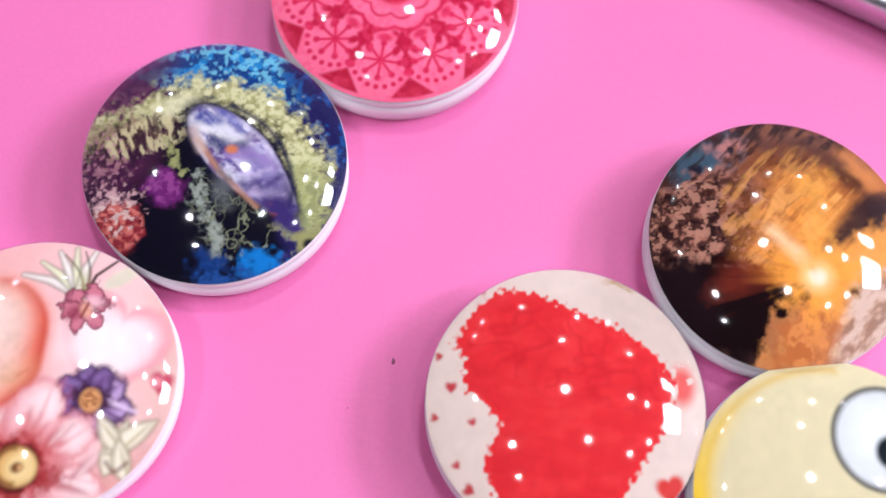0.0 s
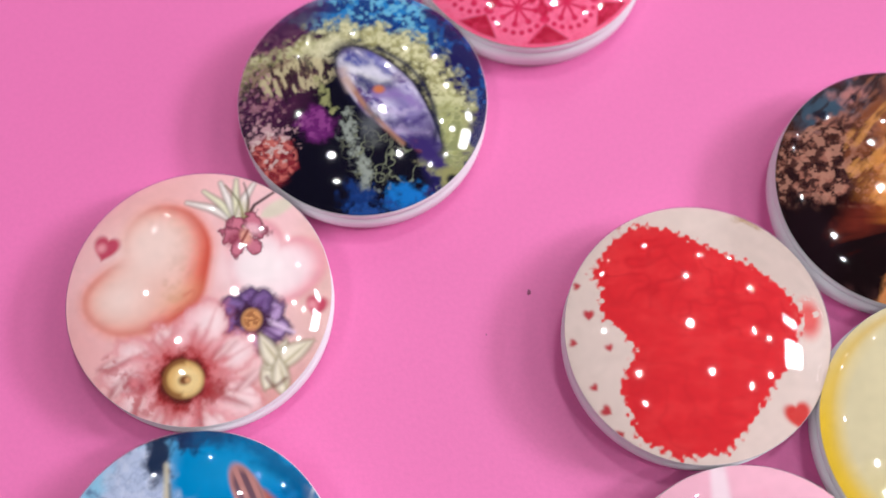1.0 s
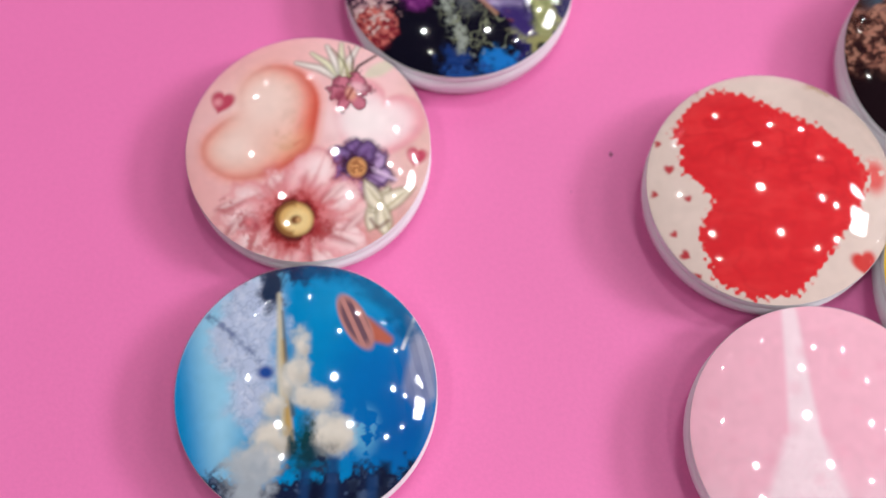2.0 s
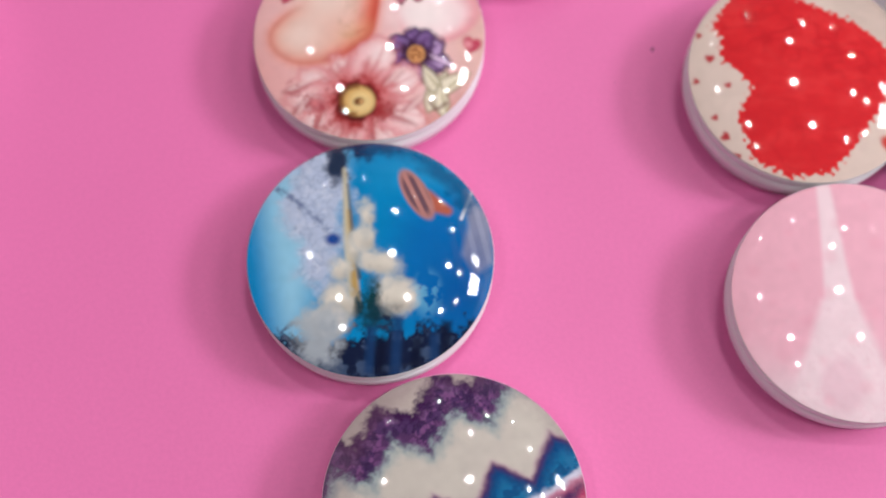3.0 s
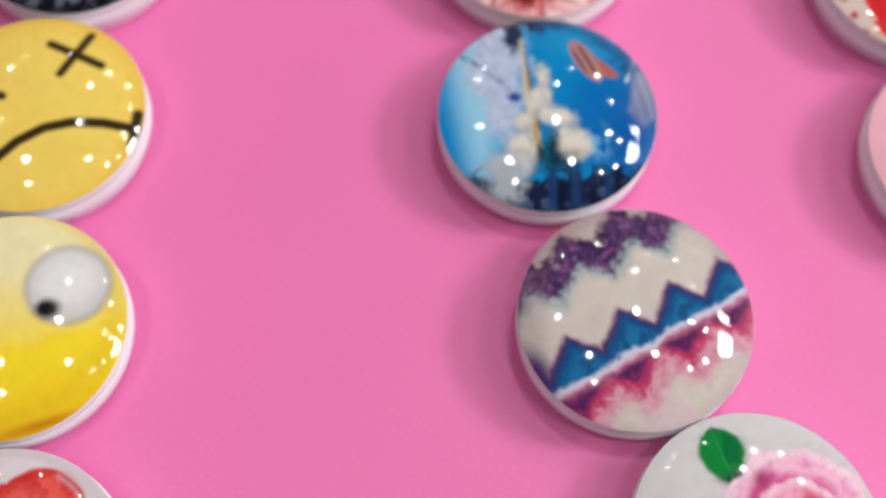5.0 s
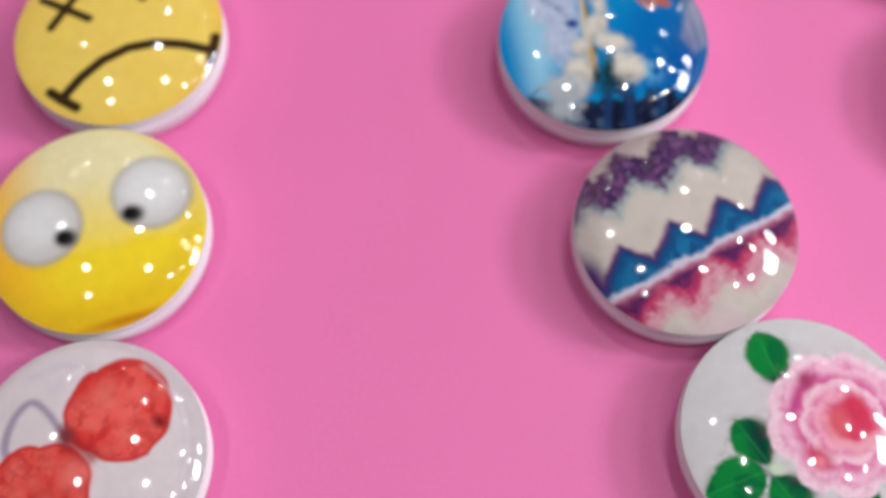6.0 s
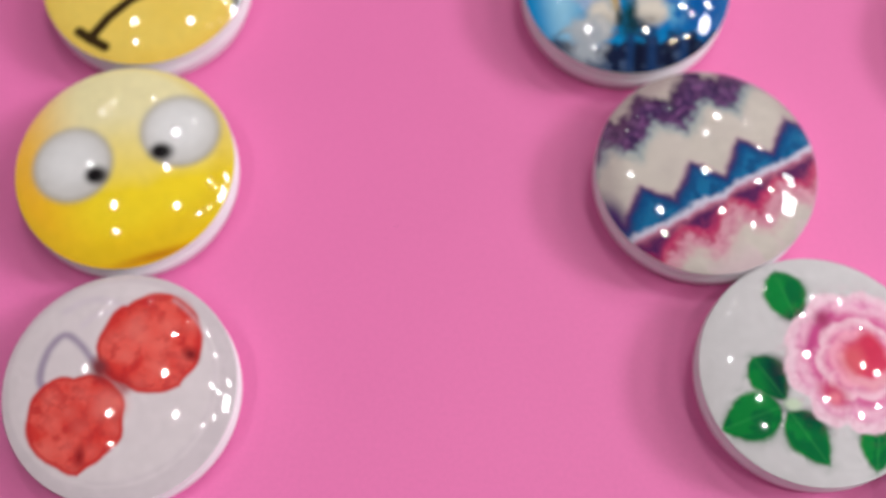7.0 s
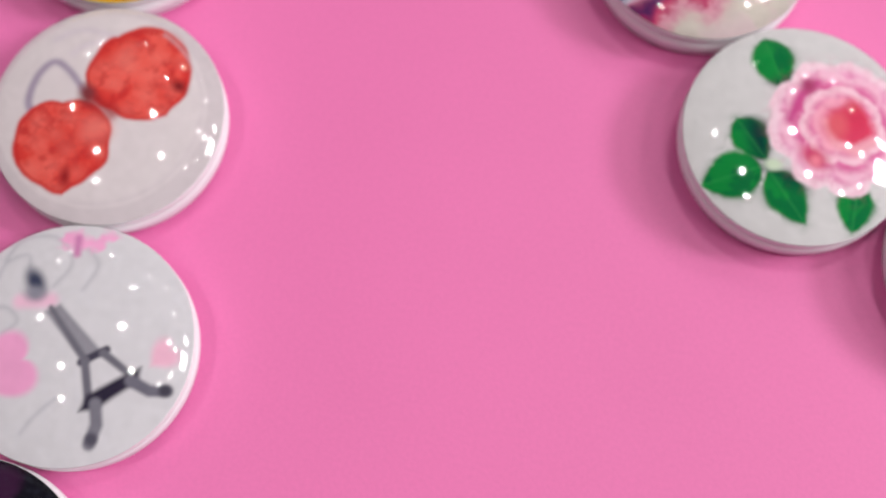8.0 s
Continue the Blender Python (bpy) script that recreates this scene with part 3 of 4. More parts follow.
def paint_red_heart(u, v):
    s = Sheet(u, v, (226, 204, 194))
    n1, n2, n3 = cloud(u, v, 4, 3), cloud(u, v, 15, 9), cloud(u, v, 30, 12)
    s.put(oval(u, v, 0.62, 0.62, 0.5, 0.3, -45), (212, 190, 180), 0.15)
    edge = [(-0.43, 0.84), (-0.18, 0.80), (0.09, 0.68), (0.40, 0.54), (0.68, 0.34), (0.80, 0.14), (0.70, -0.18), (0.52, -0.45), (0.38, -0.68),
            (0.18, -0.90), (-0.16, -0.97), (-0.48, -0.82), (-0.54, -0.62), (-0.60, -0.44), (-0.47, -0.16), (-0.60, -0.02), (-0.74, 0.10),
            (-0.72, 0.28), (-0.80, 0.44), (-0.64, 0.70)]
    d = polygon(u, v, edge)
    jag = 0.022 * np.sin(u * 62 + 3 * n1) * np.sin(v * 58 + 2) + 0.05 * (0.5 - n3)
    s.put(d + jag, (222, 46, 52), 0.016)
    strokes = cloud(u * 0.5 + v, v - 0.6 * u, 7, 14)
    s.put(0.62 - strokes, (206, 36, 46), 0.2, 0.3, d + 0.04)
    s.put(strokes - 0.34, (240, 70, 72), 0.2, 0.3, d + 0.04)
    cells = np.abs(cloud(u, v * 1.3, 5, 33, 2) - 0.5)
    s.put(cells - 0.06, (190, 28, 40), 0.09, 0.45, np.maximum(d + 0.08, 0.05 - v - 0.3 * u))
    s.put(np.abs(cloud(u, v, 4, 18, 2) - 0.5) - 0.02, (176, 26, 36), 0.06, 0.25, d + 0.05)
    for k, (x, y) in enumerate([(-0.82, 0.09), (-0.67, -0.16), (-0.78, -0.46), (-0.69, -0.63), (-0.93, -0.12), (-0.90, 0.33), (-0.60, -0.80), (-0.58, 0.84)]):
        s.put(heart(u, v, x, y, 0.028 if k % 3 else 0.04, 20 * k), (188, 62, 70), 0.014)
    s.put(heart(u, v, 0.72, -0.64, 0.10, 15), (210, 64, 60), 0.02)
    s.put(np.maximum(oval(u, v, 0.84, 0.12, 0.09, 0.14), 0.42 - n2), (226, 96, 92), 0.05)
    s.put(oval(u, v, 0.42, 0.90, 0.09, 0.03, -25) + 0.05 * (0.5 - n2), (176, 140, 100), 0.03)
    return s.c


def paint_blue_tower(u, v):
    s = Sheet(u, v, (6, 134, 194))
    n1, n2, n3 = cloud(u, v, 4, 6), cloud(u, v, 12, 7), cloud(u, v, 24, 8)
    s.put(oval(u, v, 0.60, -0.05, 0.45, 0.6), (4, 106, 178), 0.25)
    s.put(oval(u, v, 0.30, 0.72, 0.3, 0.14), (40, 150, 204), 0.12, 0.6)
    # light sky and pale branches
    s.put(u + 0.40 - 0.12 * v, (150, 204, 232), 0.18)
    s.put(0.84 + u + 0.25 * v, (14, 140, 204), 0.16)
    d = polygon(u, v, [(-0.30, 0.95), (-0.62, 0.78), (-0.85, 0.42), (-0.62, 0.08), (-0.48, -0.30), (-0.30, -0.35), (-0.18, 0.1)]) + 0.2 * (0.5 - n1)
    s.put(d, (186, 196, 222), 0.08)
    s.put(np.maximum(d, np.abs(n2 - 0.5) - 0.05), (126, 138, 178), 0.08, 0.4)
    s.put(np.maximum(d, 0.62 - n3), (214, 218, 234), 0.08, 0.4)
    s.put(stroke(u, v, [(-0.80, 0.55), (-0.60, 0.40), (-0.36, 0.20)], 0.018) + 0.06 * (0.5 - n3), (92, 108, 150), 0.03, 0.8)
    s.put(oval(u, v, -0.31, 0.11, 0.06, 0.05), (36, 74, 150), 0.03)
    # dark top
    s.put(0.90 - np.hypot(u, v) + 0.34 * np.abs(u + 0.04) + 0.16 * (0.5 - n2) - 0.03, (26, 44, 84), 0.06)
    s.put(oval(u, v, -0.33, 0.80, 0.10, 0.17) + 0.1 * (0.5 - n2), (34, 48, 76), 0.05)
    # right wing
    d = polygon(u, v, [(0.74, 0.62), (0.95, 0.40), (1.0, 0.0), (0.86, -0.12), (0.74, 0.05), (0.78, 0.3)])
    s.put(d, (158, 160, 184), 0.04)
    s.put(np.maximum(d, np.sin(u * 60 + v * 18) - 0.1), (104, 108, 140), 0.2, 0.5)
    s.put(stroke(u, v, [(0.80, 0.62), (0.72, 0.36)], 0.014), (214, 218, 228), 0.012)
    s.put(stroke(u, v, curve([(-0.05, 0.96), (0.30, 0.90), (0.58, 0.72), (0.76, 0.50)]), 0.05, 0.07) + 0.1 * (0.5 - n2), (14, 84, 132), 0.07, 0.8)
    # spire and blossoms
    s.put(stroke(u, v, [(-0.27, 0.74), (-0.20, 0.20), (-0.09, -0.45)], 0.014, 0.05), (204, 192, 164), 0.025)
    s.put(stroke(u, v, [(-0.20, 0.36), (-0.14, 0.0), (-0.08, -0.45)], 0.010, 0.032), (188, 148, 74), 0.03, 0.9)
    s.put(stroke(u, v, [(-0.23, 0.60), (-0.16, 0.20), (-0.07, -0.20)], 0.008, 0.018), (70, 84, 92), 0.02, 0.8)
    for x, y, a, b in ((-0.14, 0.02, 0.07, 0.12), (-0.06, 0.14, 0.09, 0.11), (0.07, -0.08, 0.14, 0.09), (0.16, -0.26, 0.10, 0.08), (0.25, -0.36, 0.17, 0.12),
                       (-0.22, -0.14, 0.10, 0.10), (-0.22, -0.40, 0.12, 0.14), (-0.33, -0.58, 0.14, 0.11), (-0.05, 0.34, 0.05, 0.09)):
        d = oval(u, v, x, y, a, b) + 0.14 * (0.5 - n1) + 0.05 * (0.5 - n2)
        s.put(d - 0.02, (120, 150, 170), 0.05, 0.5)
        s.put(d, (218, 208, 196), 0.05)
        s.put(oval(u, v, x - 0.02, y + 0.02, a * 0.55, b * 0.5), (234, 226, 212), 0.09, 0.5)
        s.put(oval(u, v, x + 0.04, y - 0.06, a * 0.6, b * 0.35, -20), (160, 150, 138), 0.06, 0.5, d)
    s.put(oval(u, v, 0.03, -0.45, 0.08, 0.2) + 0.1 * (0.5 - n2), (18, 62, 66), 0.05)
    s.put(np.maximum(oval(u, v, 0.48, -0.30, 0.1, 0.16), 0.5 - n2), (116, 190, 222), 0.06, 0.7)
    s.put(oval(u, v, 0.10, -0.52, 0.16, 0.14) + 0.12 * (0.5 - n2), (16, 52, 70), 0.08, 0.7)
    s.put(oval(u, v, 0.80, -0.30, 0.25, 0.4), (6, 74, 150), 0.25, 0.6)
    # balloon
    d = oval(u, v, 0.34, 0.55, 0.25, 0.10, -58)
    s.put(stroke(u, v, [(0.42, 0.50), (0.60, 0.42)], 0.09, 0.04), (184, 98, 78), 0.03)
    s.put(d, (186, 128, 122), 0.015)
    p, q = turned(u, v, 0.34, 0.55, -58)
    s.put(-np.sin(q * 80 + p * 6) - 0.1, (98, 72, 88), 0.5, 0.9, d + 0.02)
    # the town below
    s.put(v + 0.62 - 0.12 * u + 0.22 * (0.5 - n2), (22, 32, 62), 0.05)
    s.put(np.maximum(v + 0.62, 0.58 - n2), (88, 110, 146), 0.09, 0.45)
    s.put(oval(u, v, -0.34, -0.68, 0.2, 0.2) + 0.16 * (0.5 - n2), (176, 182, 190), 0.09, 0.9)
    for k in range(6):
        x = 0.06 + 0.115 * k + 0.04 * math.sin(k * 5.1)
        s.put(np.maximum(np.abs(u - x) - 0.04, np.maximum(v + 0.60 + 0.1 * math.sin(k * 2.3), -0.97 - v)), (14, 20, 44) if k % 2 else (26, 58, 104), 0.03, 0.85)
    return s.c


def paint_zigzag(u, v):
    s = Sheet(u, v, (207, 197, 188))
    n1, n2 = cloud(u, v, 5, 2), cloud(u, v, 16, 5)
    a, t = u * 0.848 + v * 0.53, -u * 0.53 + v * 0.848
    t = t + 0.05 * (n1 - 0.5) + 0.03 * (n2 - 0.5)
    tooth = lambda valley, period=0.51: np.minimum((((a - valley) / period) % 1) / 0.6, (1 - ((a - valley) / period) % 1) / 0.4)
    # purple band, its teal fringe above the cream
    up = 0.42 + 0.22 * tooth(0.02)
    n3 = cloud(u, v, 26, 11)
    s.mix((n1 - 0.46) * 0.7, (184, 172, 168))
    ragged = 0.06 * (0.5 - n2) + 0.05 * (0.5 - n3)
    s.put(up - 0.09 - t + ragged * 0.6, (134, 158, 166), 0.09, 0.8)
    s.put(up - t + ragged, (84, 54, 100), 0.06)
    s.put(np.maximum(up + 0.04 - t, 0.50 - n2), (136, 84, 136), 0.12, 0.75)
    s.put(np.maximum(up + 0.02 - t, 0.54 - n3), (50, 34, 70), 0.14, 0.7)
    s.put(up + 0.24 - t + ragged, (58, 34, 76), 0.10, 0.9)
    s.put(np.maximum(up + 0.2 - t, 0.60 - n2), (150, 112, 160), 0.10, 0.6)
    s.put(0.76 + 0.20 * tooth(0.04) - 0.10 - t + ragged, (62, 26, 72), 0.06, 0.85)
    s.put(0.76 + 0.20 * tooth(0.04) - t + ragged, (194, 178, 172), 0.05)
    # mauve rim: dark left fringe, plus the glass edge's reflection painted in
    s.put(0.90 - np.hypot(u, v) + ragged - 0.3 * np.clip(-u - 0.4, -0.2, 0.5), (120, 84, 104), 0.12, 0.3)
    # blue band under a dark zigzag
    zig = -0.12 + 0.24 * tooth(0.09)
    s.put(np.maximum(t - zig - 0.02, -0.30 - t), (176, 120, 150), 0.05, 0.7)
    s.put(np.maximum(t - zig, -0.30 - t), (80, 46, 94), 0.04)
    s.put(np.maximum(t - zig + 0.05, -0.30 - t), (20, 70, 126), 0.05)
    s.put(np.maximum(t - zig + 0.12 + 0.12 * (0.5 - n2), -0.30 - t), (32, 118, 166), 0.08, 0.8)
    s.put(np.maximum(np.maximum(t - zig + 0.05, -0.30 - t), 0.58 - n2), (20, 56, 112), 0.10, 0.6)
    # pale line, then crimson running out into white
    s.put(np.abs(t + 0.285) - 0.038, (206, 208, 226), 0.025)
    s.put(np.abs(t + 0.325) - 0.02, (228, 152, 180), 0.03)
    low = -0.62 + 0.20 * tooth(0.2)
    s.put(np.maximum(t + 0.34, low - 0.18 - t + ragged), (214, 150, 168), 0.12)
    s.put(np.maximum(t + 0.34, low - t + ragged), (192, 56, 102), 0.07)
    s.put(np.maximum(t + 0.335, low + 0.10 - t + 0.4 * ragged), (84, 38, 90), 0.06)
    s.put(np.maximum(np.maximum(t + 0.34, low - 0.1 - t), 0.60 - n2), (164, 60, 100), 0.14, 0.35)
    s.put(np.maximum(t + 0.80, 0.5 - n1), (214, 186, 194), 0.12, 0.6)
    s.put(oval(u, v, -0.82, -0.55, 0.10, 0.2, 30), (72, 44, 98), 0.08)
    return s.c


def paint_rose(u, v):
    s = Sheet(u, v, (213, 209, 211))
    n1, n2 = cloud(u, v, 6, 3), cloud(u, v, 18, 4)
    for x, y, l, w, t in ((-0.26, 0.62, 0.25, 0.15, -68), (-0.42, -0.12, 0.22, 0.13, -52), (-0.56, -0.47, 0.27, 0.17, 205), (-0.09, -0.60, 0.27, 0.14, -52),
                          (0.49, -0.62, 0.22, 0.13, -95), (0.80, -0.12, 0.2, 0.13, -30)):
        d = leaf(u, v, x, y, l, w * 1.22, t) + 0.02 * (0.5 - n2)
        s.put(d, (18, 132, 60), 0.03)
        s.put(np.maximum(d, 0.52 - n1), (6, 96, 58), 0.10, 0.7)
        p, q = turned(u, v, x, y, t)
        s.put(np.maximum(d, oval(u, v, 0.06, 0.02, 0.52)), (6, 58, 54), 0.10)
        s.put(np.maximum(d + 0.02, np.abs(q) - 0.008), (70, 180, 96), 0.014, 0.25)
    s.put(oval(u, v, -0.22, -0.33, 0.07, 0.05), (206, 222, 196), 0.03)
    # outer to inner petals
    rows = ((0.46, 0.30, 9, (238, 160, 198), (247, 212, 226)), (0.36, 0.26, 8, (222, 104, 160), (246, 190, 214)),
            (0.25, 0.22, 7, (232, 130, 172), (249, 204, 220)), (0.15, 0.17, 6, (222, 84, 124), (244, 168, 192)))
    for k, (ring, size, count, deep, pale) in enumerate(rows):
        for j in range(count):
            t = 2 * math.pi * (j + 0.37 * k) / count
            x, y = 0.34 + math.cos(t) * ring, 0.10 + math.sin(t) * ring * 0.98
            d = oval(u, v, x, y, size * 0.72, size * 0.62, math.degrees(t) + 90) + 0.05 * (0.5 - n1)
            s.put(d, pale, 0.02)
            s.put(np.maximum(d + 0.015, oval(u, v, x - math.cos(t) * 0.06, y - math.sin(t) * 0.06, size * 0.66, size * 0.50, math.degrees(t) + 90)), deep, 0.05, 0.95)
            s.put(np.maximum(d, 0.60 - n2), (206, 84, 140), 0.14, 0.2)
            if (j + k) % 3 == 0:
                s.put(np.maximum(d, oval(u, v, x - math.cos(t) * 0.13, y - math.sin(t) * 0.13, 0.10, 0.06, math.degrees(t) + 90)), (160, 34, 88), 0.05, 0.9)
    s.put(oval(u, v, 0.42, 0.08, 0.20, 0.17, 30) + 0.06 * (0.5 - n1), (220, 66, 100), 0.05)
    s.put(oval(u, v, 0.44, 0.22, 0.10, 0.14, 10), (214, 60, 92), 0.05)
    s.put(stroke(u, v, [(0.20, 0.12), (0.28, -0.06), (0.46, -0.12), (0.62, 0.0)], 0.04), (244, 170, 186), 0.04)
    s.put(oval(u, v, 0.30, 0.10, 0.09, 0.12), (224, 96, 110), 0.06)
    s.put(oval(u, v, 0.12, -0.22, 0.12, 0.08, -30), (206, 66, 108), 0.06)
    s.put(oval(u, v, 0.13, -0.25, 0.05), (236, 130, 150), 0.04)
    s.put(stroke(u, v, [(-0.10, 0.10), (-0.02, 0.34), (0.12, 0.48)], 0.045), (200, 62, 134), 0.05, 0.9)
    s.put(oval(u, v, 0.04, 0.44, 0.06, 0.07), (170, 66, 110), 0.05)
    return s.c


def paint_cherries(u, v):
    s = Sheet(u, v, (219, 207, 211))
    n1, n2 = cloud(u, v, 5, 5), cloud(u, v, 14, 6)
    for line, w, c in (([(-0.22, 0.16), (-0.40, 0.34), (-0.55, 0.40), (-0.66, 0.24), (-0.68, 0.0), (-0.58, -0.12)], 0.028, (158, 142, 166)),
                       ([(0.10, 0.62), (-0.12, 0.72), (-0.38, 0.74), (-0.58, 0.62)], 0.024, (212, 198, 208)),
                       ([(-0.12, 0.66), (-0.30, 0.60), (-0.40, 0.50)], 0.02, (216, 202, 212))):
        s.put(stroke(u, v, curve(line), w, w * 1.3), c, 0.03, 0.9)
    for x, y, r, t in ((0.25, 0.36, 0.46, 40), (-0.30, -0.38, 0.43, 12)):
        p, q = turned(u, v, x, y, t)
        d = np.sqrt(p * p + (q * 1.04 - 0.08 * np.sqrt(np.abs(p) / r + 0.01)) ** 2) - r
        ang = np.arctan2(q, p)
        d = d + 0.011 * np.cos(5 * ang + 4 * x) + 0.006 * np.cos(9 * ang) + 0.02 * (0.5 - n1)
        s.put(d, (196, 48, 48), 0.022)
        s.put(d + 0.04, (218, 62, 56), 0.06)
        s.put(0.54 - n1, (236, 100, 90), 0.2, 0.7, d + 0.03)
        s.put(n2 - 0.38, (188, 42, 46), 0.16, 0.6, d + 0.03)
        for k in range(11):
            w, g = 2.4 * k + x, r * (0.12 + 0.78 * (k / 11) ** 0.6)
            s.put(oval(u, v, x + g * math.cos(w), y + g * math.sin(w), 0.07, 0.06), (240, 126, 116), 0.08, 0.4, d + 0.03)
    s.put(oval(u, v, -0.05, -0.16, 0.12, 0.10, -20), (238, 130, 122), 0.10, 0.7)
    s.put(oval(u, v, 0.05, 0.50, 0.10), (238, 126, 116), 0.09, 0.6)
    s.put(oval(u, v, -0.18, 0.13, 0.07, 0.10, 30), (128, 56, 62), 0.05)
    s.put(stroke(u, v, [(-0.10, 0.08), (0.06, -0.02)], 0.05), (164, 40, 44), 0.06, 0.8)
    s.put(oval(u, v, 0.57, 0.32, 0.06, 0.045, -30), (120, 30, 36), 0.05)
    s.put(oval(u, v, -0.22, -0.62, 0.035, 0.08), (150, 36, 40), 0.04)
    # grey outer ring and arc: the glass edge's reflection, painted into the print
    s.put(0.90 - np.hypot(u + 0.05, v - 0.03), (206, 193, 199), 0.02, 0.8)
    s.put(np.maximum(np.abs(np.hypot(u + 0.05, v - 0.03) - 0.86) - 0.012, 0.1 - u + v * 0.3), (204, 190, 198), 0.03, 0.6)
    return s.c


def paint_grey_tower(u, v):
    s = Sheet(u, v, (214, 209, 215))
    n1, n2 = cloud(u, v, 5, 8), cloud(u, v, 20, 9)
    s.put(np.abs(n1 - 0.5) - 0.02, (214, 210, 218), 0.04, 0.6)
    for line in ([(-0.70, 0.45), (-0.60, 0.78), (-0.30, 0.86), (-0.12, 0.66), (-0.22, 0.44)], [(-0.85, 0.10), (-0.6, 0.22), (-0.45, 0.12), (-0.55, 0.0)],
                 [(-0.02, 0.80), (0.10, 0.66), (0.02, 0.44)], [(0.0, -0.46), (-0.14, -0.62), (-0.22, -0.76)], [(-0.66, 0.6), (-0.5, 0.68), (-0.44, 0.5)]):
        s.put(stroke(u, v, curve(line), 0.014), (182, 178, 188), 0.03, 0.7)
    s.put(stroke(u, v, [(-0.20, 0.86), (0.02, 0.84), (0.14, 0.92)], 0.07, 0.05) + 0.08 * (0.5 - n2), (240, 168, 208), 0.04)
    s.put(stroke(u, v, [(-0.12, 0.88), (-0.10, 0.74)], 0.03), (206, 130, 178), 0.03)
    s.put(heart(u, v, -0.52, -0.30, 0.27, -60), (240, 164, 206), 0.03)
    s.put(stroke(u, v, [(-0.46, 0.28), (-0.22, 0.32)], 0.06), (238, 190, 214), 0.05)
    s.put(heart(u, v, 0.76, -0.02, 0.12, -40), (238, 182, 206), 0.04)
    # the tower leans to the upper left
    s.put(polygon(u, v, [(-0.24, 0.22), (-0.13, 0.30), (0.30, -0.05), (0.16, -0.15)]), (146, 142, 152), 0.025)
    s.put(oval(u, v, -0.38, 0.46, 0.07, 0.12, 38), (62, 66, 90), 0.05)
    s.put(oval(u, v, -0.36, 0.36, 0.08, 0.06), (140, 138, 152), 0.05)
    s.put(stroke(u, v, [(0.14, -0.15), (0.32, -0.02)], 0.032), (66, 62, 78), 0.02)
    for a, b, w0, w1 in (((0.17, -0.14), (0.26, -0.44), 0.035, 0.035), ((0.30, -0.05), (0.56, -0.20), 0.035, 0.03), ((-0.2, 0.26), (0.17, -0.13), 0.02, 0.03)):
        s.put(stroke(u, v, [a, b], w0, w1), (112, 108, 120), 0.022)
    s.put(polygon(u, v, [(0.20, -0.54), (0.24, -0.40), (0.50, -0.20), (0.62, -0.12), (0.62, -0.24), (0.44, -0.40), (0.34, -0.50)]), (46, 40, 58), 0.03)
    s.put(stroke(u, v, [(0.32, -0.46), (0.36, -0.62), (0.33, -0.78)], 0.05, 0.05), (124, 120, 132), 0.025)
    s.put(stroke(u, v, [(0.56, -0.24), (0.72, -0.30), (0.86, -0.28)], 0.05, 0.045), (112, 108, 122), 0.025)
    s.put(oval(u, v, 0.34, -0.74, 0.05), (84, 80, 94), 0.03)
    s.put(oval(u, v, 0.84, -0.28, 0.05), (72, 68, 82), 0.03)
    return s.c


def paint_googly(u, v):
    s = Sheet(u, v, (247, 216, 44))
    n1 = cloud(u, v, 3, 2)
    w = v * 0.9 - u * 0.25 + 0.1 * (n1 - 0.5)
    s.mix(np.clip((w + 0.25) / 0.7, 0, 1), (238, 226, 176))
    s.mix(np.clip((-w - 0.45) / 0.5, 0, 1), (236, 186, 22))
    s.put(0.93 + u * 0.6 + 0.2 * v - 0.55, (250, 184, 44), 0.22, 0.9)
    s.put(np.abs(np.hypot(u + 0.12, v - 0.1) - 1.0) - 0.09, (226, 190, 40), 0.08, 0.5)
    s.put(oval(u, v, 0.44, -0.84, 0.30, 0.035, 22), (196, 122, 20), 0.05)
    for x, y, r, px, py in ((-0.46, -0.05, 0.37, -0.22, -0.14), (0.46, 0.37, 0.365, 0.33, 0.14)):
        s.put(oval(u, v, x, y, r), (166, 158, 148), 0.05)
        s.put(oval(u, v, x, y, r - 0.035), (206, 202, 200), 0.05)
        s.put(oval(u, v, x - 0.02, y + 0.03, r - 0.12), (228, 226, 227), 0.14)
        s.put(oval(u, v, px, py, 0.10, 0.085), (44, 42, 42), 0.05)
        s.put(oval(u, v, px - 0.03, py, 0.05), (22, 20, 22), 0.03)
    return s.c


def paint_sad(u, v):
    s = Sheet(u, v, (242, 210, 102))
    n1 = cloud(u, v, 4, 9)
    r = np.hypot(u, v)
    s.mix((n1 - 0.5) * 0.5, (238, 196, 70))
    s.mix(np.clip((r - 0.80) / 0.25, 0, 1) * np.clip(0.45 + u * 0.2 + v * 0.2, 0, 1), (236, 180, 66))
    ink = (58, 42, 22)
    for x, y in ((0.28, 0.60), (-0.55, 0.21)):
        s.put(stroke(u, v, [(x - 0.25, y + 0.10), (x + 0.25, y - 0.10)], 0.042), ink, 0.025)
        s.put(stroke(u, v, [(x + 0.10, y + 0.22), (x - 0.10, y - 0.22)], 0.042), ink, 0.025)
    s.put(stroke(u, v, [(-0.40, -0.76), (-0.26, -0.54), (-0.08, -0.34), (0.14, -0.19), (0.38, -0.115), (0.66, -0.10), (0.93, -0.13)], 0.048), ink, 0.022)
    s.put(stroke(u, v, [(-0.52, -0.70), (-0.40, -0.77), (-0.25, -0.84)], 0.05), ink, 0.025)
    s.put(stroke(u, v, [(0.94, 0.02), (0.93, -0.28)], 0.05), ink, 0.025)
    return s.c


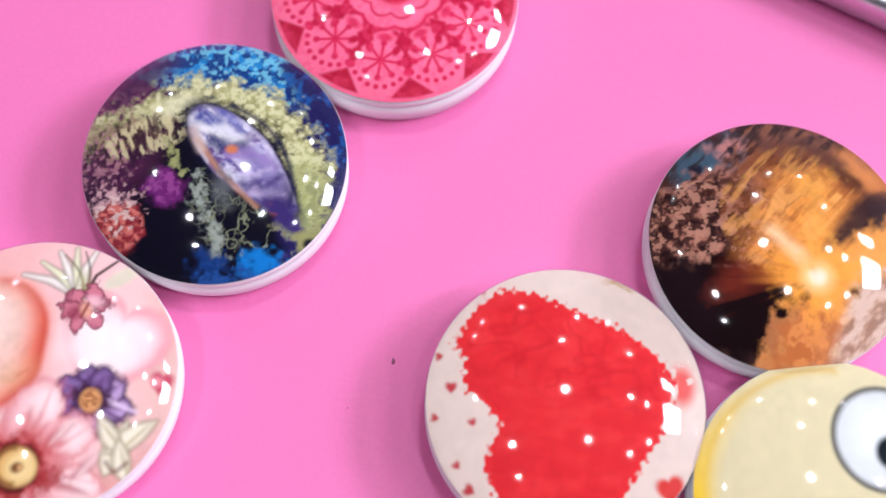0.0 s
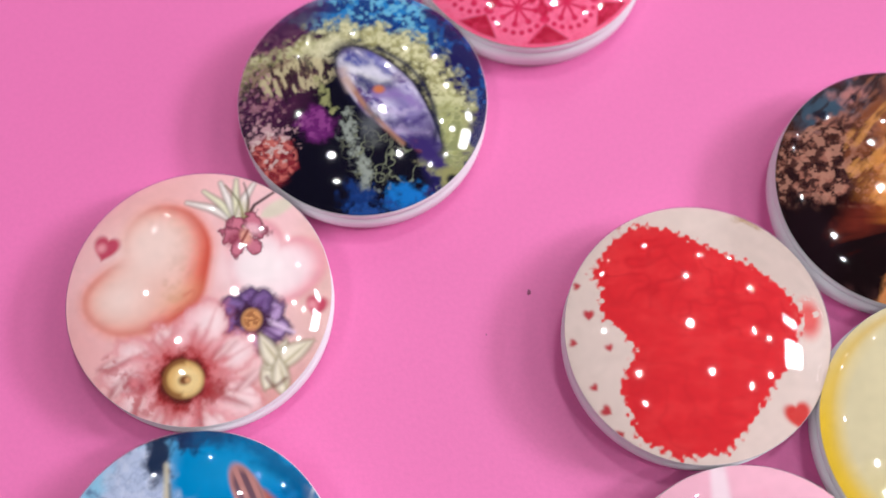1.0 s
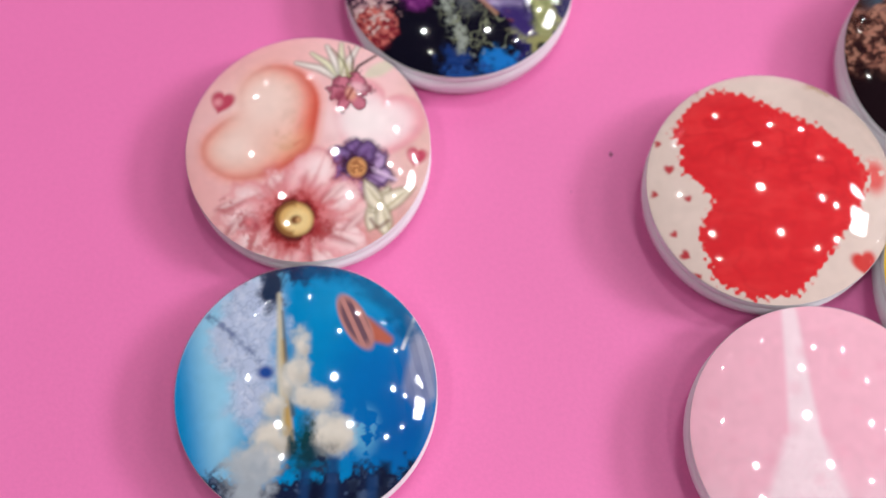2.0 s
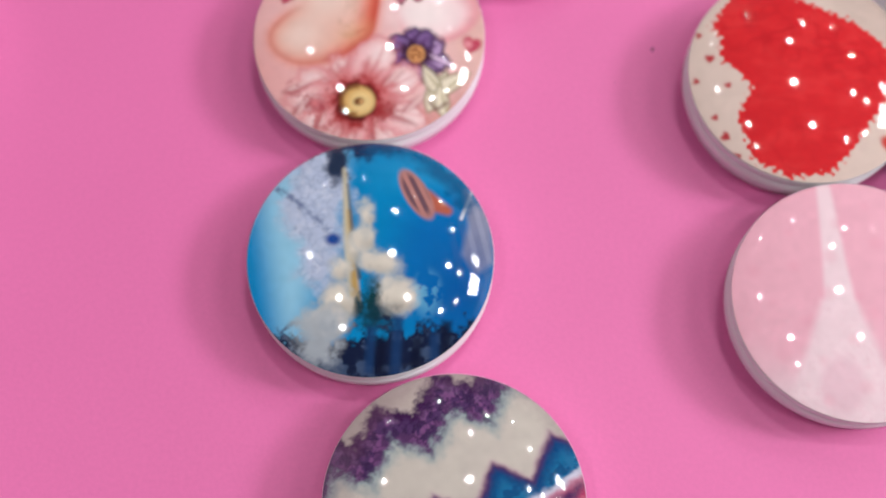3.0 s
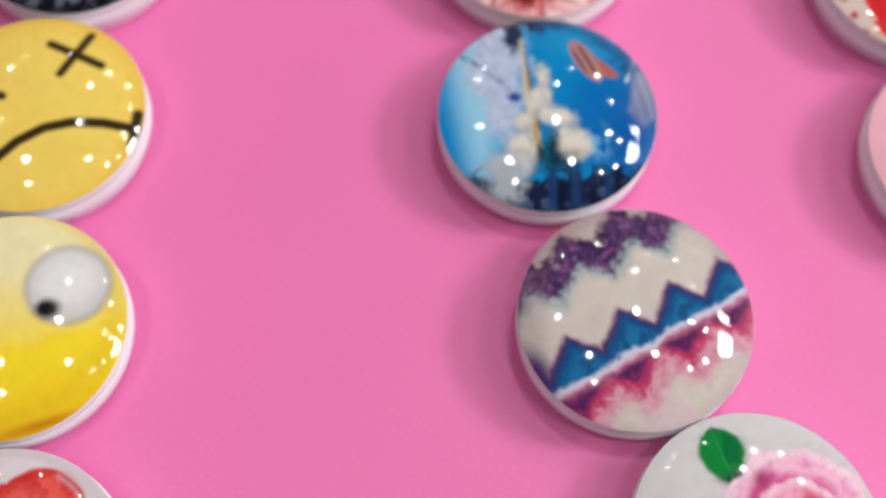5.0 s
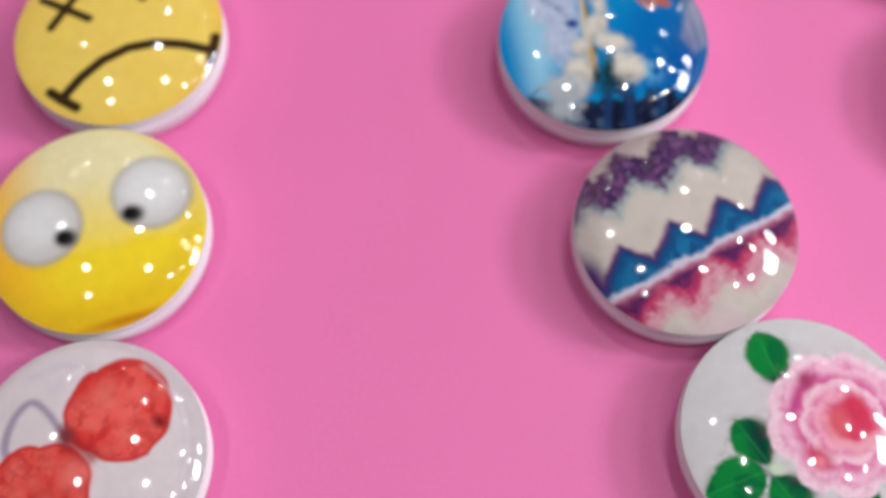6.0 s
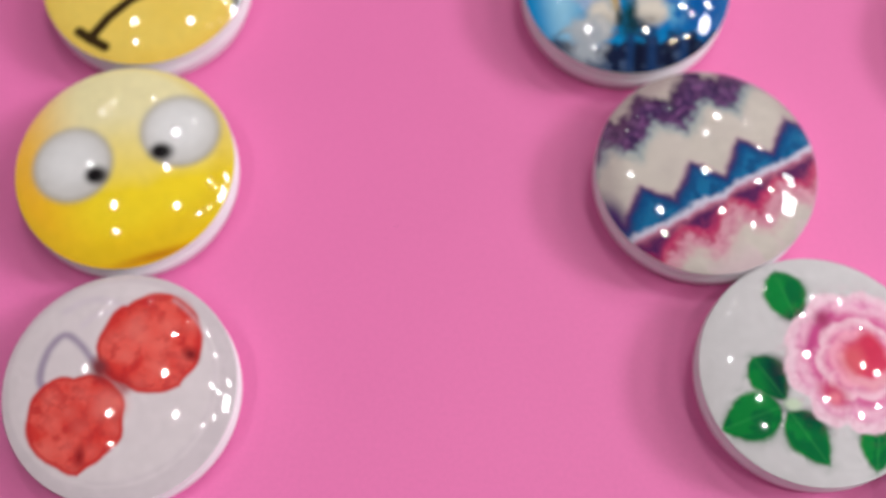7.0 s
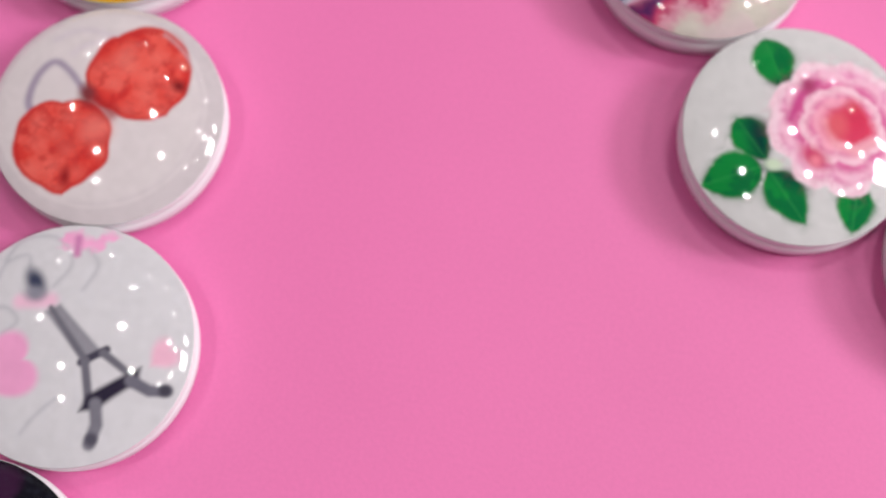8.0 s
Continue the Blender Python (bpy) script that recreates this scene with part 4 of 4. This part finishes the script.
def paint_lace(u, v):
    s = Sheet(u, v, (250, 112, 150))
    n1, n2 = cloud(u, v, 5, 2), cloud(u, v, 22, 3)
    deep = (212, 40, 84)
    patch = (192, 30, 68)

    def diamond(x, y, a, b, degrees):
        p, q = turned(u, v, x, y, degrees)
        return (np.abs(p) / a + np.abs(q) / b - 1) * min(a, b) * 0.7

    s.mix((n1 - 0.5) * 0.4, (240, 88, 130))
    r, a = np.hypot(u, v), np.arctan2(v, u)
    s.put(r - 0.16, (206, 38, 70), 0.03)
    s.put(np.abs(r - 0.36 - 0.045 * np.abs(np.sin(4 * a))) - 0.018, deep, 0.015)
    s.put(np.abs(r - 0.24 - 0.05 * np.abs(np.sin(4 * a + 0.5))) - 0.012, deep, 0.015)
    for k in range(10):
        t = 2 * math.pi * (k + 0.25) / 10
        x, y = 0.66 * math.cos(t), 0.66 * math.sin(t)
        for j in range(8):
            w = 2 * math.pi * j / 8 + t
            s.put(stroke(u, v, [(x, y), (x + 0.13 * math.cos(w), y + 0.13 * math.sin(w))], 0.012), deep, 0.012)
            s.put(oval(u, v, x + 0.15 * math.cos(w), y + 0.15 * math.sin(w), 0.026), deep, 0.012)
        for j in range(9):
            w = t + radians(-72 + 18 * j)
            s.put(oval(u, v, x + 0.225 * math.cos(w), y + 0.225 * math.sin(w), 0.021), deep, 0.010)
        t2 = t + math.pi / 10
        s.put(diamond(0.50 * math.cos(t2), 0.50 * math.sin(t2), 0.12, 0.075, math.degrees(t2)), patch, 0.014)
        s.put(diamond(0.67 * math.cos(t2), 0.67 * math.sin(t2), 0.10, 0.06, math.degrees(t2)), patch, 0.014)
        s.put(oval(u, v, 0.46 * math.cos(t), 0.46 * math.sin(t), 0.035, 0.06, math.degrees(t)), (214, 48, 90), 0.02)
        s.put(np.maximum(diamond(0.95 * math.cos(t2), 0.95 * math.sin(t2), 0.15, 0.17, math.degrees(t2)), r - 0.97), (182, 32, 62), 0.014)
        s.put(oval(u, v, 0.93 * math.cos(t2 + 0.03), 0.93 * math.sin(t2 + 0.03), 0.04, 0.06, math.degrees(t2)), (206, 52, 84), 0.03, 0.7)
        s.put(oval(u, v, 0.76 * math.cos(t2), 0.76 * math.sin(t2), 0.035), deep, 0.02)
        for w in (-0.12, 0.12):
            s.put(oval(u, v, 0.57 * math.cos(t2 + w), 0.57 * math.sin(t2 + w), 0.05, 0.028, math.degrees(t2) + 300 * w), patch, 0.014)
            s.put(oval(u, v, 0.42 * math.cos(t2 + w), 0.42 * math.sin(t2 + w), 0.04, 0.022, math.degrees(t2) - 300 * w), (200, 34, 74), 0.02)
    s.put(0.62 - n2, (240, 70, 114), 0.08, 0.3)
    return s.c


def paint_sunset(u, v):
    s = Sheet(u, v, (70, 40, 34))
    n1, n2, n3 = cloud(u, v, 4, 7), cloud(u, v, 11, 8), cloud(u, v, 22, 9)
    x, y = u - 0.23, v + 0.28
    r, a = np.hypot(x, y), np.arctan2(y, x)
    rays = cloud(np.cos(a) * 3, np.sin(a) * 3, 2.2, 4)
    s.put(oval(u, v, 0.05, 0.25, 0.55, 0.5, 30) + 0.3 * (0.5 - rays), (240, 164, 74), 0.2)
    s.put(oval(u, v, -0.02, 0.55, 0.6, 0.25, 20) + 0.3 * (0.5 - n2), (150, 100, 68), 0.15, 0.8)
    s.put(0.56 - v + 0.2 * (0.5 - n2), (64, 38, 40), 0.16)
    s.put(np.maximum(0.7 - np.hypot(u, v), 0.45 - n1), (60, 38, 40), 0.16)
    s.put(oval(u, v, 0.72, 0.55, 0.36, 0.3, 40), (190, 122, 74), 0.12)
    s.put(stroke(u, v, [(0.30, 0.70), (0.62, 0.45)], 0.06), (78, 52, 48), 0.06)
    s.put(polygon(u, v, [(0.25, -0.08), (0.55, 0.42), (1.1, 0.30), (0.95, -0.1), (0.5, -0.05)]) + 0.1 * (0.5 - n2), (62, 50, 60), 0.08)
    s.put(oval(u, v, 0.72, -0.22, 0.4, 0.22, 10) + 0.2 * (0.5 - n2), (226, 176, 104), 0.10)
    # teal gap and dark twigs
    s.put(oval(u, v, -0.52, 0.62, 0.34, 0.22, 30) + 0.15 * (0.5 - n2), (62, 88, 110), 0.06)
    s.put(oval(u, v, -0.40, 0.78, 0.16, 0.06, 10) + 0.1 * (0.5 - n2), (184, 128, 126), 0.04)
    for line in ([(-0.62, 0.58), (-0.42, 0.46), (-0.36, 0.38)], [(-0.34, 0.66), (-0.24, 0.58), (-0.10, 0.56)], [(-0.3, 0.76), (-0.28, 0.62)], [(-0.5, 0.5), (-0.4, 0.34)]):
        s.put(stroke(u, v, line, 0.03, 0.02) + 0.1 * (0.5 - n3), (34, 34, 52), 0.03)
    # lattice of cloud on the shaded side
    s.put(oval(u, v, -0.50, 0.12, 0.56, 0.42, 15) + 0.25 * (0.5 - n2), (162, 112, 98), 0.10)
    shade = oval(u, v, -0.54, 0.08, 0.58, 0.46, 15) + 0.2 * (0.5 - n1)
    s.put(0.40 - n2, (58, 32, 32), 0.14, 0.9, shade)
    s.put(np.abs(cloud(u, v, 9, 15) - 0.5) - 0.06, (40, 20, 24), 0.05, 0.9, shade)
    s.put(0.60 - cloud(u, v, 19, 17), (34, 16, 22), 0.09, 0.85, shade - 0.04)
    s.put(0.64 - cloud(u, v, 16, 23), (190, 142, 124), 0.06, 0.75, shade)
    s.put(oval(u, v, -0.40, -0.52, 0.60, 0.36, -22) + 0.18 * (0.5 - n2), (18, 4, 8), 0.06)
    s.put(oval(u, v, -0.80, -0.55, 0.25, 0.4), (26, 12, 20), 0.10)
    s.put(np.maximum(stroke(u, v, [(0.15, -0.3), (-0.35, -0.28)], 0.05, 0.14), 0.48 - rays), (120, 46, 34), 0.12, 0.45)
    # lit cloud bank
    s.put(polygon(u, v, [(0.12, -0.45), (-0.08, -0.60), (-0.20, -0.80), (-0.30, -1.1), (0.5, -1.1), (0.6, -0.5)]) + 0.2 * (0.5 - n2), (206, 142, 86), 0.06)
    s.put(polygon(u, v, [(0.30, -0.45), (0.10, -1.0), (0.9, -1.0), (1.0, -0.2)]) + 0.25 * (0.5 - n2), (222, 198, 172), 0.08)
    s.put(0.55 - n2, (160, 104, 70), 0.15, 0.7, oval(u, v, 0.3, -0.75, 0.5, 0.35))
    s.put(oval(u, v, 0.76, -0.68, 0.16, 0.2) + 0.2 * (0.5 - n2), (96, 120, 136), 0.06)
    streak = cloud((u + v) * 0.6, (v - u) * 2.4, 9, 61)
    crown = np.maximum(0.52 - v + 0.1 * u, 0.2 - np.hypot(u, v)) + 0.15 * (0.5 - n2)
    s.put(0.50 - streak, (146, 96, 76), 0.16, 0.7, np.maximum(crown, -0.30 - u))
    s.put(streak - 0.34, (44, 26, 30), 0.14, 0.7, crown)
    # slanting strokes of cloud across the glow
    lines = cloud((u + v) * 0.5, (v - u) * 2.2, 6, 27)
    glow = np.maximum(oval(u, v, 0.12, 0.28, 0.60, 0.50, 30), 0.16 - r)
    s.put(0.62 - lines, (124, 70, 42), 0.22, 0.6, glow)
    s.put(lines - 0.32, (252, 188, 104), 0.22, 0.6, glow)
    s.put(0.30 - np.hypot(u - 0.08, v - 0.05), (126, 74, 44), 0.3, 0.25, glow)
    s.put(r - 0.36 + 0.2 * (0.5 - rays), (255, 166, 66), 0.26, 0.6, np.maximum(-0.34 - v, -0.35 - u))
    # the bright band, the dark wedge behind it and the banks of cloud
    s.put(polygon(u, v, [(-0.30, -0.10), (-0.14, 0.19), (-0.04, 0.52), (0.34, 0.56), (0.62, 0.38), (0.27, -0.05)]) + 0.14 * (0.5 - n2), (236, 154, 70), 0.12, 0.65)
    s.put(0.50 - lines, (250, 190, 112), 0.2, 0.6, polygon(u, v, [(-0.20, 0.05), (0.02, 0.48), (0.34, 0.52), (0.54, 0.34), (0.25, 0.0)]))
    s.put(0.60 - cloud((u + v) * 0.5, (v - u) * 2.0, 8, 51), (150, 84, 46), 0.12, 0.6, polygon(u, v, [(-0.16, 0.25), (-0.06, 0.55), (0.36, 0.60), (0.60, 0.42), (0.2, 0.1)]))
    s.put(polygon(u, v, [(0.27, -0.09), (0.67, 0.40), (0.98, 0.42), (0.95, 0.20), (0.62, 0.08), (0.42, -0.05)]) + 0.06 * (0.5 - n2), (56, 38, 44), 0.05, 0.95)
    s.put(stroke(u, v, [(0.46, 0.64), (0.62, 0.50)], 0.035, 0.05) + 0.04 * (0.5 - n2), (72, 42, 36), 0.04, 0.9)
    s.put(stroke(u, v, [(0.56, 0.72), (0.76, 0.52)], 0.05, 0.06) + 0.05 * (0.5 - n2), (214, 142, 86), 0.06, 0.8)
    s.put(stroke(u, v, curve([(-0.05, 0.80), (0.25, 0.80), (0.50, 0.66)]), 0.07, 0.06) + 0.06 * (0.5 - n3), (88, 56, 52), 0.08, 0.8)
    s.put(polygon(u, v, [(0.34, -0.16), (0.55, 0.04), (0.80, 0.16), (1.0, 0.16), (1.0, -0.1), (0.55, -0.28)]) + 0.14 * (0.5 - n2), (240, 170, 86), 0.07, 0.9)
    s.put(polygon(u, v, [(0.14, -0.42), (-0.05, -0.70), (-0.17, -1.0), (0.26, -0.96), (0.46, -0.62), (0.42, -0.30)]) + 0.14 * (0.5 - n2), (190, 112, 60), 0.06, 0.9)
    s.put(0.52 - n2, (232, 158, 92), 0.14, 0.7, polygon(u, v, [(0.16, -0.42), (-0.02, -0.70), (-0.12, -1.0), (0.20, -0.96), (0.40, -0.62), (0.40, -0.30)]))
    wisps = cloud((u - v) * 1.6, (u + v) * 0.6, 7, 57)
    pale = polygon(u, v, [(0.52, -0.34), (0.95, -0.16), (1.0, -0.55), (0.6, -0.9), (0.30, -0.92)]) + 0.14 * (0.5 - n2)
    s.put(pale, (196, 166, 150), 0.08, 0.9)
    s.put(0.54 - wisps, (226, 206, 196), 0.14, 0.8, pale)
    s.put(wisps - 0.36, (150, 116, 100), 0.12, 0.7, pale)
    s.put(np.maximum(stroke(u, v, [(0.15, -0.28), (-0.25, -0.22), (-0.5, -0.42)], 0.03, 0.09), 0.5 - rays) + 0.1 * (0.5 - n3), (128, 50, 36), 0.10, 0.5)
    # the sun
    s.put(r - 0.26 + 0.16 * (0.5 - rays) + 0.2 * (0.5 - n2), (250, 176, 74), 0.16, 0.9)
    s.put(r - 0.10, (255, 236, 176), 0.09)
    s.put(r - 0.055, (255, 250, 232), 0.04)
    s.put(stroke(u, v, [(0.12, -0.12), (-0.08, 0.08)], 0.05, 0.03), (254, 226, 184), 0.07, 0.9)
    s.put(stroke(u, v, [(0.2, -0.2), (0.30, 0.45)], 0.03, 0.12) + 0.2 * (0.5 - n2), (244, 178, 86), 0.12, 0.7)
    s.put(0.56 - cloud(u + v, 0.35 * (v - u), 9, 19), (140, 84, 48), 0.2, 0.2, np.maximum(oval(u, v, 0.05, 0.40, 0.6, 0.42), 0.12 - r))
    return s.c * np.array((1.0, 0.87, 0.82))


def paint_wide_eye(u, v):
    s = Sheet(u, v, (226, 212, 172))
    n1 = cloud(u, v, 3, 4)
    s.mix(np.clip((-v - 0.25) / 0.9 + 0.2 * (n1 - 0.5), 0, 1), (238, 214, 120))
    s.put(np.maximum(np.abs(np.hypot(u, v) - 0.93) - 0.02, u - 0.1), (222, 178, 74), 0.05, 0.8)
    s.mix(np.clip((np.hypot(u, v) - 0.80) / 0.16, 0, 1) * np.clip(0.55 - v - 0.5 * u, 0, 1), (246, 204, 62))
    s.put(oval(u, v, -0.16, -0.22, 0.16, 0.10, -30), (52, 40, 30), 0.04)
    for x, y in ((0.38, 0.42), (0.60, -0.40)):
        s.put(oval(u, v, x, y, 0.385, 0.39), (98, 94, 88), 0.02)
        s.put(oval(u, v, x, y, 0.345, 0.35), (222, 224, 226), 0.03)
        s.put(oval(u, v, x + 0.03, y + 0.02, 0.24), (236, 238, 240), 0.12)
        s.put(oval(u, v, x + 0.05, y - 0.10, 0.125), (28, 34, 40), 0.03)
    return s.c


def paint_pale_tower(u, v):
    s = Sheet(u, v, (246, 184, 202))
    n1, n2 = cloud(u, v, 3, 1), cloud(u, v, 18, 3)
    s.mix(np.clip((-v - 0.25 + 0.3 * (n1 - 0.5)) / 0.8, 0, 1), (246, 220, 228))
    pale = (251, 222, 230)
    s.put(stroke(u, v, [(-0.22, 1.0), (-0.18, 0.30), (-0.15, -0.10)], 0.055, 0.13), pale, 0.03)
    s.put(polygon(u, v, [(-0.30, -0.05), (-0.02, -0.05), (0.16, -0.50), (0.36, -1.0), (-0.62, -1.0), (-0.46, -0.55)]), pale, 0.05)
    s.put(oval(u, v, -0.16, -0.72, 0.17, 0.22), (244, 206, 218), 0.05)
    for k in range(26):
        x, y = 0.9 * math.sin(k * 2.4) * (k / 26) ** 0.5, 0.9 * math.cos(k * 2.4) * (k / 26) ** 0.5
        s.put(oval(u, v, x, y, 0.03 + 0.012 * (k % 3)), (242, 160, 184), 0.04, 0.25)
    s.put(np.maximum(np.abs(n2 - 0.5) - 0.03, v + 0.1), (238, 190, 204), 0.05, 0.5)
    return s.c


def night(seed, glow):
    def paint(u, v):
        s = Sheet(u, v, (20, 18, 28))
        n1, n2 = cloud(u, v, 4, seed), cloud(u, v, 12, seed + 1)
        s.put(0.52 - n1, glow, 0.15, 0.5)
        s.put(np.abs(n2 - 0.5) - 0.02, (84, 84, 104), 0.05, 0.3)
        s.put(np.maximum(v + 0.62, 0.5 - n2), (120, 122, 140), 0.08, 0.6)
        s.put(0.97 - np.hypot(u, v), (14, 12, 18), 0.05)
        return s.c
    return paint


# ---- the grips on the table, in three winding rows ----
for gx, gy, painter, label, fine in (
        (-0.0293, 0.0729, paint_reef, "glass dome over a coral reef and purple fish picture", 271),
        (-0.0523, 0.0393, paint_hearts, "glass dome over pale pink hearts and flowers picture", 271),
        (-0.0491, -0.0010, paint_blue_tower, "glass dome over blue sky, spire and balloon picture", 271),
        (-0.0336, -0.0395, paint_zigzag, "glass dome over purple, blue and crimson zigzag pattern", 241),
        (-0.0148, -0.0751, paint_rose, "white glass dome with a pink rose and green leaves", 241),
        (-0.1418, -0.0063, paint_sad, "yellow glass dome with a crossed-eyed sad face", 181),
        (-0.1388, -0.0468, paint_googly, "yellow glass dome with two bulging white eyes", 181),
        (-0.1326, -0.0874, paint_cherries, "white glass dome with two red cherries", 181),
        (-0.1300, -0.1274, paint_grey_tower, "white glass dome with a grey lattice tower", 241),
        (-0.0025, 0.1030, paint_lace, "pink glass dome with a crimson lace pattern", 271),
        (0.0560, 0.0604, paint_sunset, "glass dome over an orange sunset cloud picture", 271),
        (0.0227, 0.0359, paint_red_heart, "cream glass dome with a ragged red heart", 241),
        (0.0599, 0.0224, paint_wide_eye, "pale yellow glass dome with wide round eyes", 161),
        (0.0290, -0.0038, paint_pale_tower, "pale pink glass dome with a faint white tower", 181),
        (-0.1418, 0.0346, night(3, (24, 24, 36)), "black glass dome with thin grey streaks", 121),
        (-0.1390, -0.1669, night(6, (74, 30, 70)), "dark purple glass dome beside the tower grip", 121),
        (0.0217, -0.0926, night(9, (60, 30, 66)), "dark glass dome beside the rose grip", 101)):
    phone_grip(gx, gy, painter, label, fine)


# ---- a phone lies at the far corner of the group ----
def smartphone(x, y, turn):
    phone = tagged(new("smartphone"), "dark smartphone with a rounded silver metal edge", "phone")
    phone.matrix_world = pose(x, y, 0, 0, 0, turn)
    part("case", box(0, 0.150, 0, 0.072, 0.0, 0.0078, bevel=0.0034), METAL, phone, "silver metal frame", smooth=True)
    part("screen", box(0.0035, 0.1465, 0.0035, 0.0685, 0.0070, 0.0084, bevel=0.0005), BLACK_GLASS, phone, "dark glossy screen")
    part("button", box(0.050, 0.062, -0.0006, 0.0012, 0.0030, 0.0046, bevel=0.0004), METAL, phone)
    return phone


smartphone(0.0550, 0.1140, -28)

# ---- specks of dust on the pink card ----
rng = random.Random(5)


def speck(x, y, size):
    bm = bmesh.new()
    bmesh.ops.create_icosphere(bm, subdivisions=1, radius=size)
    for vert in bm.verts:
        vert.co = (vert.co.x * rng.uniform(0.7, 1.2), vert.co.y * rng.uniform(1.0, 1.8), max(0, vert.co.z * 0.3 + size * 0.2))
    ob = tagged(part("dust_speck", bm, DUST), "tiny dark speck lying on the pink card", "speck", "specks of dust")
    ob.location = (x, y, 0)
    return ob


speck(-0.0020, 0.0437, 0.00035)
speck(-0.0086, 0.0366, 0.0001)
speck(-0.0892, -0.0517, 0.0001)

# ---- ceiling panels: a frame round each lit panel ----
for px, py, pw, ph in PANELS:
    panel = tagged(new("ceiling_panel"), "flat rectangular ceiling light panel, switched on", "ceiling lamp", "ceiling panels")
    panel.location = (px, py, CEILING - 0.03)
    hx, hy = pw / 2, ph / 2
    for sides in ((-hx - 0.03, -hx, -hy - 0.03, hy + 0.03), (hx, hx + 0.03, -hy - 0.03, hy + 0.03), (-hx, hx, -hy - 0.03, -hy), (-hx, hx, hy, hy + 0.03)):
        part("frame", box(*sides, -0.008, 0.03, bevel=0.003), WALL, panel)


# ---- ceiling spots: their rims round the lamps ----
for sx, sy, width in SPOTS:
    p = spot_place(sx, sy)
    r = 0.41 * width
    rim = part("downlight", lathe([(r + 0.002, 0.004), (r + 0.012, 0.0), (r + 0.016, 0.006), (r + 0.016, 0.029), (r + 0.002, 0.029), (r + 0.002, 0.004)], 40), WALL)
    tagged(rim, "round white ceiling spotlight, switched on", "ceiling lamp", "ceiling spotlights")
    rim.location = p
